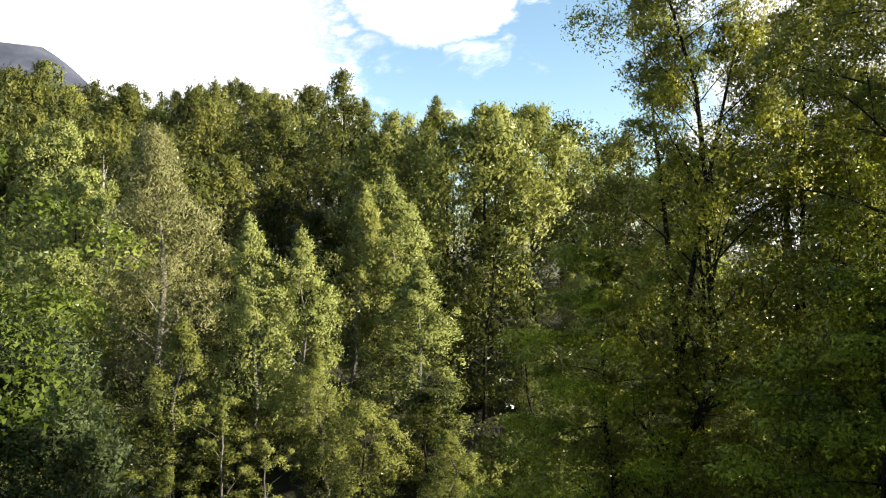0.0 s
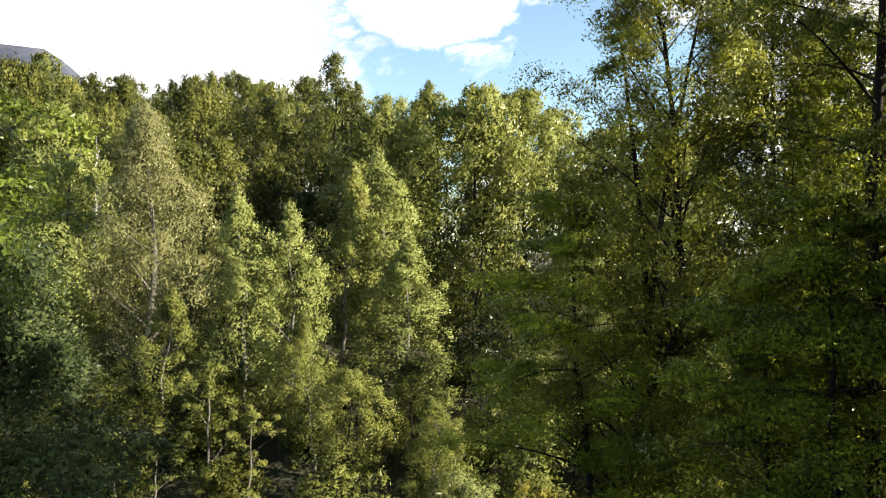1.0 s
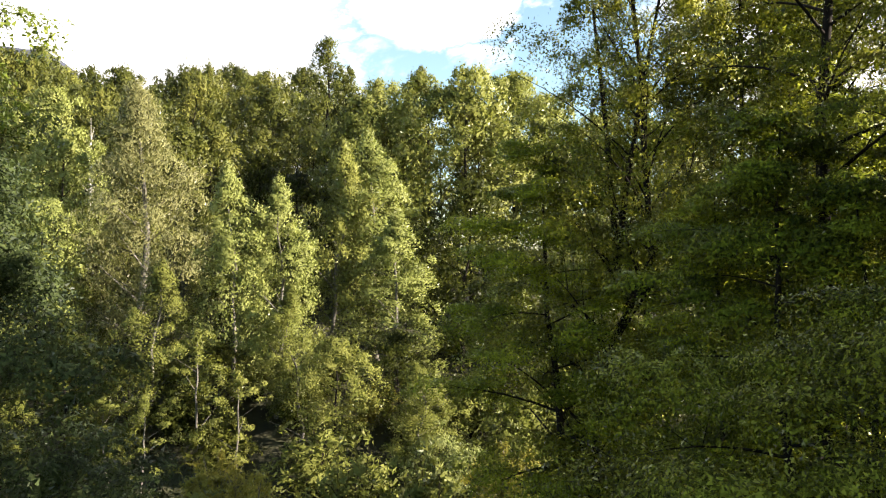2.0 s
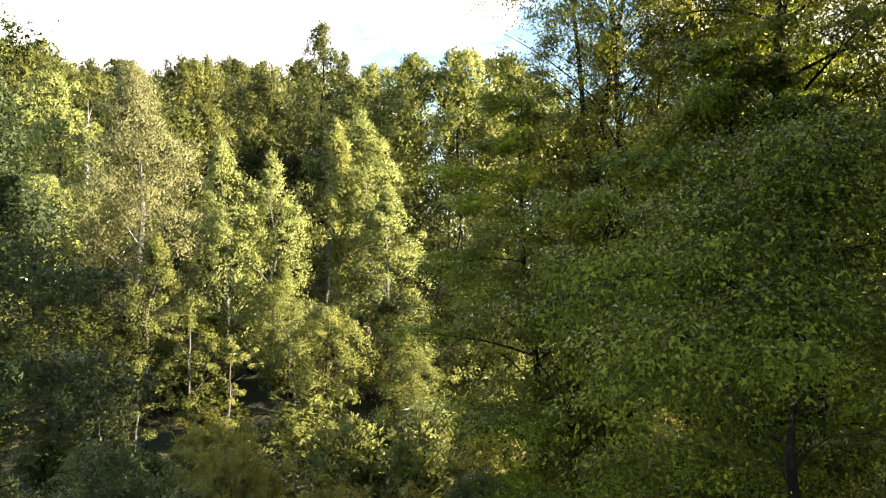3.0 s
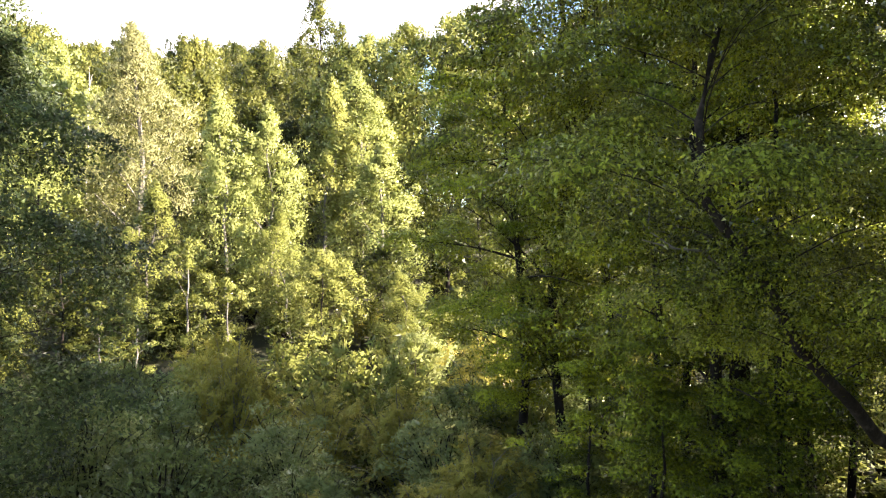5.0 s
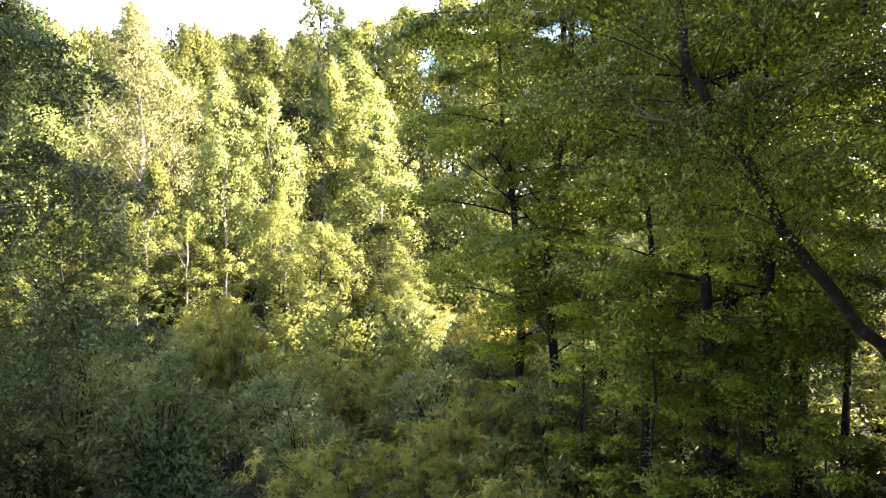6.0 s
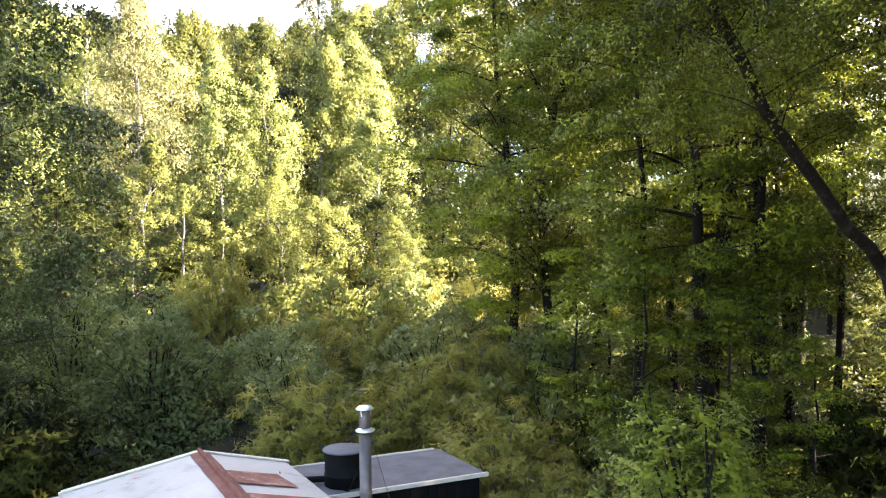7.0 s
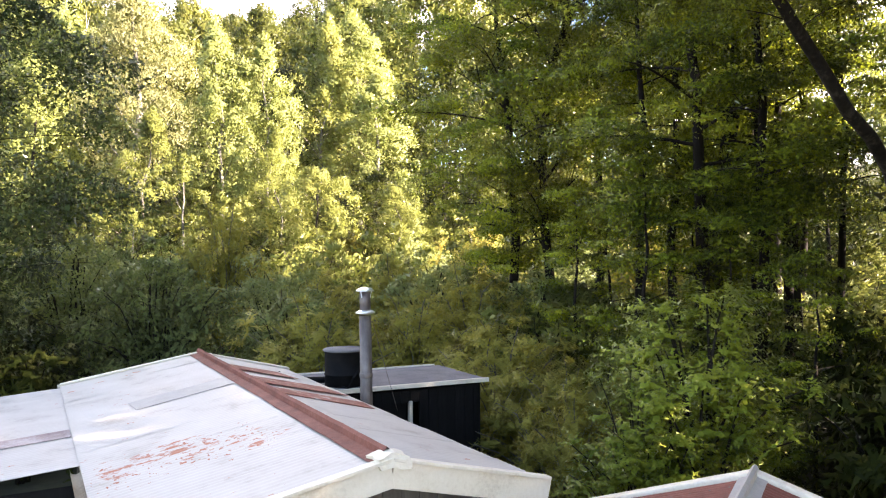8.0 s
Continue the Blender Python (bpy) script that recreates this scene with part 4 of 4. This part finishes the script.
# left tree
tree_l = tree("leafy_tree", "broad leafy tree with dense crown, skylit shade in its blue-green colour", 15, LEAF_TEAL_SHADE, BARK, height=17.0, base=0.05, radius=5.4, shape="round", limbs=72, per_limb=3,
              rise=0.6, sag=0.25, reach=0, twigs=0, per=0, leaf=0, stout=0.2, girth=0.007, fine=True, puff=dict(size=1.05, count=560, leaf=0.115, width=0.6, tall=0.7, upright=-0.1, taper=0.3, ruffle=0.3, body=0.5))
put(tree_l, -9.3, 13.8)
tree_m = tree("leafy_tree", "tall bright green leafy tree with sunlit crown", 18, LEAF_LIME, BARK, height=20.2, base=0.74, radius=4.4, shape="round", limbs=30, per_limb=3,
              rise=0.3, sag=0.2, reach=0, twigs=0, per=0, leaf=0, girth=0.009, fine=True, puff=dict(size=0.80, count=420, leaf=0.085, width=0.65, tall=0.6, upright=-0.1, taper=0.2, ruffle=0.35, body=0.4))
put(tree_m, -9.9, 8.8)

# ---- the hillside forest ----
G = "forest trees on the hillside"


def forest_tree(name, label, seed, mat, bark, height, base, radius, shape, limbs, per_limb, rise, puff, **more):
    return tree(name, label, seed, mat, bark, height, base, radius, shape, limbs, per_limb, rise, 0.05, 0, 0, 0, 0, girth=0.009, sides=3, puff=puff, group=G, **more)


kinds = {
    "column": forest_tree("young_tree", "slender young evergreen tree with upright leafy top", 21, LEAF_YELLOW, BARK_PALE, 15.0, 0.06, 4.0, "column", 40, 3, 1.0, dict(size=0.66, count=155, leaf=0.16, tall=1.3, loose=0.22), tip=0.42, side=0.4),
    "column2": forest_tree("young_tree", "slender young evergreen tree with several leafy tops", 22, LEAF_MID, BARK_PALE, 15.0, 0.06, 4.4, "column", 40, 3, 0.9, dict(size=0.70, count=155, leaf=0.165, tall=1.3, loose=0.22), tip=0.42, side=0.4, wander=0.3),
    "brown": forest_tree("feathery_tree", "feathery olive-brown conical tree", 23, LEAF_OLIVE, BARK_PALE, 18.0, 0.05, 4.6, "cone", 60, 3, 1.2, dict(size=0.72, count=200, leaf=0.17, width=0.26, tall=1.7, upright=1.2, ruffle=0.3, loose=0.25), tip=0.3),
    "round": forest_tree("forest_tree", "rounded dense evergreen forest tree", 24, LEAF_MID, BARK, 15.0, 0.12, 4.3, "round", 36, 3, 0.7, dict(size=0.95, count=128, leaf=0.215), tip=0.55),
    "lime": forest_tree("forest_tree", "broad rounded yellow-green sunlit forest tree", 36, LEAF_YELLOW, BARK, 15.0, 0.08, 4.4, "round", 40, 3, 0.8, dict(size=0.90, count=135, leaf=0.20), tip=0.5),
    "dim": forest_tree("forest_tree", "rounded evergreen forest tree with leaves darkened as shade", 29, LEAF_DARK_SHADE, BARK, 15.0, 0.12, 4.0, "round", 34, 3, 0.6, dict(size=0.90, count=50, leaf=0.33), tip=0.5),
    "sparse": forest_tree("young_tree", "sparse young tree with a few leafy branches", 37, LEAF_MID, BARK_PALE, 12.0, 0.25, 3.0, "round", 13, 2, 0.7, dict(size=0.62, count=120, leaf=0.18, tall=0.8, loose=0.25), tip=0.6),
    "pine": forest_tree("pine_tree", "tall tufted conifer standing above the forest", 25, LEAF_BACK, BARK, 20.0, 0.2, 2.7, "round", 40, 2, 1.0, dict(size=0.66, count=80, leaf=0.22, tall=1.5, taper=0.35), tip=0.6),
    "far": forest_tree("forest_tree", "distant dense evergreen forest tree", 26, LEAF_MID, BARK, 15.0, 0.2, 4.4, "round", 34, 2, 1.0, dict(size=0.92, count=60, leaf=0.335, tall=1.4, taper=0.45, loose=0.3), tip=0.6),
    "far2": forest_tree("forest_tree", "distant pointed evergreen forest tree", 27, LEAF_BACK, BARK, 15.0, 0.2, 4.3, "round", 34, 2, 1.5, dict(size=0.78, count=60, leaf=0.335, tall=1.7, taper=0.35, loose=0.3), tip=0.55, wander=0.3),
    "far3": forest_tree("forest_tree", "distant dark evergreen forest tree", 28, LEAF_BACK, BARK, 15.0, 0.2, 4.4, "round", 34, 2, 1.1, dict(size=0.88, count=60, leaf=0.335, tall=1.5, taper=0.4, loose=0.3), tip=0.6),
}
FULL = {"column": 15.0, "column2": 15.0, "brown": 18.0, "round": 15.0, "lime": 15.0, "pine": 20.0, "sparse": 12.0, "dim": 15.0, "far": 15.0, "far2": 15.0, "far3": 15.0}
placed, used = [], set()


def stand(kind, x, y, top, turn, fat=1.0):
    """A forest tree of that kind whose top reaches the height top."""
    h = top - ground_z(x, y)
    s = h / FULL[kind]
    w = fat * s ** 0.6
    if kind in used:
        again(kinds[kind], x, y, w, turn, s / w)
    else:
        put(kinds[kind], x, y, w, turn, s / w)
        used.add(kind)
    placed.append((x, y))


for spec in (("pine", -10.2, 68.6, 35.0, 0.3, 1.2), ("pine", -7.4, 70, 32.8, 2.0, 0.8), ("pine", -1.0, 75.0, 34.0, 1.0, 0.8), ("round", -4.6, 70.0, 31.0, 0.2, 1.2), ("round", -5.2, 63.0, 28.0, 1.2, 1.2),
             ("far", 13.5, 82.0, 32.0, 0.2, 1.2), ("far", 9.5, 78.0, 33.0, 1.2, 1.2), ("column2", -6.6, 53.4, 23.0, 0.2, 1.1),
             ("column", -3.5, 55.0, 23.8, 1.4, 1.45), ("column", -11.9, 46.4, 20.4, 2.2, 1.1), ("column", -9.2, 46.8, 19.6, 3.5, 1.1), ("column", -1.9, 48.6, 17.4, 4.0, 1.55),
             ("brown", -21.0, 53.0, 27.2, 0.5, 1.9), ("lime", -34.4, 65.7, 29.5, 0.4, 1.2), ("lime", -28.5, 56.0, 24.5, 1.4, 1.25), ("lime", -25.5, 48.0, 18.5, 2.4, 1.2),
             # the dim trees back the hollow with shade put into their leaf colour
             ("column2", -16.5, 44.0, 14.5, 1.1, 1.1), ("sparse", -12.0, 39.5, 10.8, 2.7, 1.0), ("sparse", -16.2, 38.2, 7.4, 0.7, 1.0), ("sparse", -9.6, 38.8, 8.6, 4.7, 1.0), ("dim", -12.5, 44.0, 9.5, 1.7, 1.1), ("dim", -17.0, 42.5, 9.0, 3.7, 1.1), ("round", -4.6, 41.0, 10.0, 0.9, 1.0), ("column2", -7.0, 43.5, 13.0, 3.3, 1.0),
             ("round", 4.0, 62.0, 30.0, 4.4, 1.3), ("round", 0.0, 64.0, 30.0, 1.9, 1.3), ("round", 8.0, 66.0, 30.5, 3.0, 1.3), ("dim", 3.0, 53.0, 20.0, 2.2, 1.2),
             ("column2", 0.5, 40.0, 9.0, 5.0, 1.2), ("dim", 5.5, 45.0, 14.0, 5.6, 1.1), ("dim", -20.0, 41.0, 11.0, 0.6, 1.1), ("sparse", -14.2, 37.4, 7.6, 4.1, 1.0)):
    stand(*spec)



def dead_tree(x, y, top, seed):
    """A bare grey snag with broken limbs."""
    rng = np.random.default_rng(seed)
    h = top - ground_z(x, y)
    trunk, limb_runs, twig_runs, _, _ = bones_of_tree(rng, h, 0.45, 2.2, "column", 18, 2, 1.3, 0.0, girth=0.008)
    root = tagged(new("dead_tree"), "bare grey dead tree standing among the evergreens", "tree")
    child("trunk", mesh_of("trunk", *tubes([trunk], 8), DEADWOOD, True), root)
    for run in limb_runs:
        child("limb", mesh_of("limb", *tubes([(run[0], np.asarray(run[1]) * 1.5)], 5), DEADWOOD, True), root)
    child("twig_work", mesh_of("twig_work", *tubes(twig_runs, 3), DEADWOOD), root, kind="stuff")
    put(root, x, y)
    placed.append((x, y))


dead_tree(-28.2, 60.5, 26.6, 61)
dead_tree(-27.2, 60.0, 25.6, 62)
# trees added at the right, nearly all unseen, to block the low sun
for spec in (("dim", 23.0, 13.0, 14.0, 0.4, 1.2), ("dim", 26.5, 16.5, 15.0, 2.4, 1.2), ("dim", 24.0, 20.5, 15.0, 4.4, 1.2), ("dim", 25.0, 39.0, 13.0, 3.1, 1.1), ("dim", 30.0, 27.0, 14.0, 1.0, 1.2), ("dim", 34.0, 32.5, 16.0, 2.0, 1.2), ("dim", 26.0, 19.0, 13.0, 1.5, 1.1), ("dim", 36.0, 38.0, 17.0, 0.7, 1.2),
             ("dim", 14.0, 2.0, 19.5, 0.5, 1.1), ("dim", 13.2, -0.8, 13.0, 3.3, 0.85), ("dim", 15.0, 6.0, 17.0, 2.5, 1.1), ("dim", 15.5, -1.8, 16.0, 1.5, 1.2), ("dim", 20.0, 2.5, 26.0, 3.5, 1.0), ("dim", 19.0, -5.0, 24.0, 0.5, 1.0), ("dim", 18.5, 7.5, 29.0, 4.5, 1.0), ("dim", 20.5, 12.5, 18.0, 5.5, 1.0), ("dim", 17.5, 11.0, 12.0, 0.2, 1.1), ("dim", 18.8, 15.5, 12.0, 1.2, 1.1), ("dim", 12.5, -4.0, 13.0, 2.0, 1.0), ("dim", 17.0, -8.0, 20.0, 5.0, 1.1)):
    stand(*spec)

rng = random.Random(7)
y = 40.0
while y < 136:
    step = 5.6 if y < 62 else 5.5
    x = -0.66 * y - 8
    while x < 10 + 0.62 * y:
        px, py = x + rng.uniform(-0.42, 0.42) * step, y + rng.uniform(-0.42, 0.42) * step
        clear = 3.5 if py < 62 else 3.0
        behind = px > 14 + 0.2 * py
        open_ground = 6 < px < 15 and py < 48
        skip = open_ground or (behind and py > 60 and rng.random() < 0.75)
        if not skip and py < crest(px) + 5 and all((px - a) ** 2 + (py - b) ** 2 > clear ** 2 for a, b in placed) and len(placed) < 298:
            g = ground_z(px, py)
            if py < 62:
                # the foot of the slope gets darkened leaves in place of cast shade
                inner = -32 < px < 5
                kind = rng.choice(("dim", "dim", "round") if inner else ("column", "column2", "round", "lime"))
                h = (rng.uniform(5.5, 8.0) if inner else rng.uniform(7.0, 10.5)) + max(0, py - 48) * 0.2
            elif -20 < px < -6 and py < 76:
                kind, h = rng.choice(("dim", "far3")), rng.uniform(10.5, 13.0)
            else:
                kind = rng.choice(("far", "far", "far2", "far2", "far3", "far3"))
                h = rng.uniform(11.5, 17.0) + (1.8 if px < -12 else 0.0) + (3.0 if px < -0.53 * py else 0.0)
            stand(kind, px, py, g + h, rng.uniform(0, 6.28), rng.uniform(0.95, 1.25))
        x += step
    y += step

# ---- shrubs between the house and the forest ----
S = "shrubs round the house"
shrubs = {
    "grey": shrub("shrub", "dense grey-green leafy shrub", 31, LEAF_BLUE, BARK, 5.0, 2.3, 40, 3, 0, 0, 0, 0, puff=dict(size=0.56, count=110, leaf=0.135, width=0.5, tall=0.7, upright=-0.2, taper=0.2), group=S),
    "bamboo": shrub("bamboo_shrub", "feathery olive bamboo thicket with thin arching stems", 32, LEAF_REED, BARK_PALE, 4.5, 2.1, 44, 4, 0.62, 10, 8, 0.20, 0.40, 0.45, 0.9, 0.14, corners=3, group=S),
    "fresh": shrub("leafy_shrub", "bright green broad-leaved shrub", 33, LEAF_FRESH, BARK, 5.2, 1.7, 34, 7, 0.5, 13, 8, 0.078, 0.25, 0.2, 0.7, 0.42, corners=3, group=S),
    "dark": shrub("fern_shrub", "glossy shrub with long drooping leaves, dark green doubling as shade", 34, LEAF_DARK_SHADE, BARK, 3.0, 1.6, 26, 4, 0.65, 6, 8, 0.17, 0.4, 0.1, 0.6, 0.36, corners=3, group=S),
    "low": shrub("shrub", "mixed green undergrowth shrub", 35, LEAF_MID, BARK, 4.5, 2.6, 30, 3, 0, 0, 0, 0, puff=dict(size=0.62, count=34, leaf=0.26, tall=0.8, upright=0.1, taper=0.2), group=S),
}
SIZE = {"grey": 5.0, "bamboo": 4.5, "fresh": 5.2, "dark": 3.0, "low": 4.5}


def plant(kind, x, y, high, turn, fat=1.0):
    s = high / SIZE[kind]
    w = fat * s ** 0.5
    if kind in used:
        again(shrubs[kind], x, y, w, turn, s / w)
    else:
        put(shrubs[kind], x, y, w, turn, s / w)
        used.add(kind)


for spec in (("grey", -4.6, 17.5, 5.3, 0.0), ("grey", -2.4, 21.8, 4.7, 1.3), ("grey", -6.8, 24.5, 5.4, 2.2), ("grey", -8.2, 20.0, 6.0, 0.4), ("bamboo", -5.2, 25.5, 7.2, 3.3, 0.8),
             ("bamboo", -2.0, 27.5, 4.6, 0.8), ("bamboo", 1.4, 25.0, 4.9, 1.9), ("grey", -0.8, 18.0, 4.2, 2.6), ("bamboo", 0.2, 15.2, 4.0, 0.3), ("bamboo", 2.6, 16.2, 4.0, 2.9),
             ("bamboo", 4.2, 19.0, 4.5, 1.1), ("grey", 3.0, 22.0, 4.8, 0.2), ("bamboo", 4.6, 13.0, 3.6, 4.2), ("bamboo", 5.6, 10.6, 3.0, 5.1), ("fresh", 7.2, 8.3, 4.5, 0.0, 1.1), ("fresh", 6.2, 7.5, 3.3, 2.1, 0.95), ("bamboo", 5.6, 9.2, 2.8, 2.0, 0.7),
             ("fresh", 8.4, 9.4, 3.2, 4.0, 0.8), ("dark", 10.2, 8.2, 3.4, 0.6), ("dark", 11.8, 9.4, 3.6, 2.4), ("fresh", 7.8, 13.0, 3.8, 1.0), ("grey", 6.5, 20.0, 4.6, 3.0), ("grey", 10.0, 20.5, 4.0, 1.2),
             ("grey", 13.0, 20.0, 4.0, 2.0), ("grey", -10.6, 28.0, 6.0, 5.0), ("bamboo", -9.0, 33.5, 5.4, 1.6), ("low", 1.0, 32.5, 5.6, 2.5), ("low", -2.4, 33.5, 5.4, 0.9), ("bamboo", 5.0, 33.0, 6.0, 0.1),
             ("grey", -14.0, 24.0, 6.0, 1.1), ("dark", -6.0, 13.5, 3.2, 4.4), ("dark", -3.6, 13.6, 2.4, 1.4), ("dark", -7.4, 16.0, 3.6, 3.4), ("grey", 9.0, 31.0, 5.0, 4.0), ("bamboo", 13.0, 33.0, 6.0, 4.6), ("grey", 17.0, 31.0, 6.0, 5.2), ("grey", -13.0, 31.0, 5.5, 5.9),
             ("low", 6.6, 11.6, 2.6, 0.3), ("low", 5.8, 15.6, 3.2, 1.3), ("dark", 7.0, 17.4, 2.8, 2.3), ("low", 8.6, 19.0, 2.8, 3.3), ("low", 6.2, 22.8, 3.4, 4.3), ("dark", 8.8, 16.2, 2.4, 0.9), ("low", 4.6, 16.4, 3.0, 5.3), ("dark", 13.4, 10.6, 3.6, 1.9), ("dark", 12.6, 13.0, 3.8, 4.9),
             ("dark", -9.0, 11.5, 3.6, 0.7), ("dark", -8.0, 13.6, 4.2, 2.7), ("dark", -10.4, 15.0, 4.4, 5.1), ("grey", 4.2, 27.6, 5.2, 0.5), ("low", 6.2, 28.4, 5.0, 2.5), ("low", 3.5, 44.0, 4.5, 0.8), ("low", 6.5, 42.0, 4.5, 1.8), ("low", 5.0, 39.0, 4.0, 2.8), ("low", 8.0, 45.5, 5.0, 3.8), ("low", 10.5, 41.0, 4.5, 4.8), ("grey", 1.5, 37.0, 4.6, 5.8), ("low", 12.0, 46.0, 5.0, 0.9), ("low", 28.0, 42.0, 4.0, 0.3), ("low", 31.0, 45.0, 4.4, 1.3), ("low", 33.0, 42.0, 4.4, 2.3), ("low", 27.0, 46.0, 4.0, 3.3), ("low", 29.5, 48.5, 4.4, 4.3)):
    plant(*spec)

# undergrowth that closes the gaps below the forest
rng = random.Random(19)
y = 24.0
while y < 58:
    x = -0.6 * y - 4 if y < 51 else 2.0
    while x < 8 + 0.55 * y:
        px, py = x + rng.uniform(-1.6, 1.6), y + rng.uniform(-1.4, 1.4)
        high = rng.uniform(2.2, 3.8) if px > -4 else rng.uniform(2.6, 4.4)
        if not (abs(px - 8) < 1.5 and py < 27) and not (px > 14 and rng.random() < 0.15):
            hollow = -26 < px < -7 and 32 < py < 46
            # in the hollow, dark leaf colour replaces the shade that should fall there
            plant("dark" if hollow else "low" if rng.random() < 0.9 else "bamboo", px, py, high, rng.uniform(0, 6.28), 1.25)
        x += 5.6
    y += 5.2
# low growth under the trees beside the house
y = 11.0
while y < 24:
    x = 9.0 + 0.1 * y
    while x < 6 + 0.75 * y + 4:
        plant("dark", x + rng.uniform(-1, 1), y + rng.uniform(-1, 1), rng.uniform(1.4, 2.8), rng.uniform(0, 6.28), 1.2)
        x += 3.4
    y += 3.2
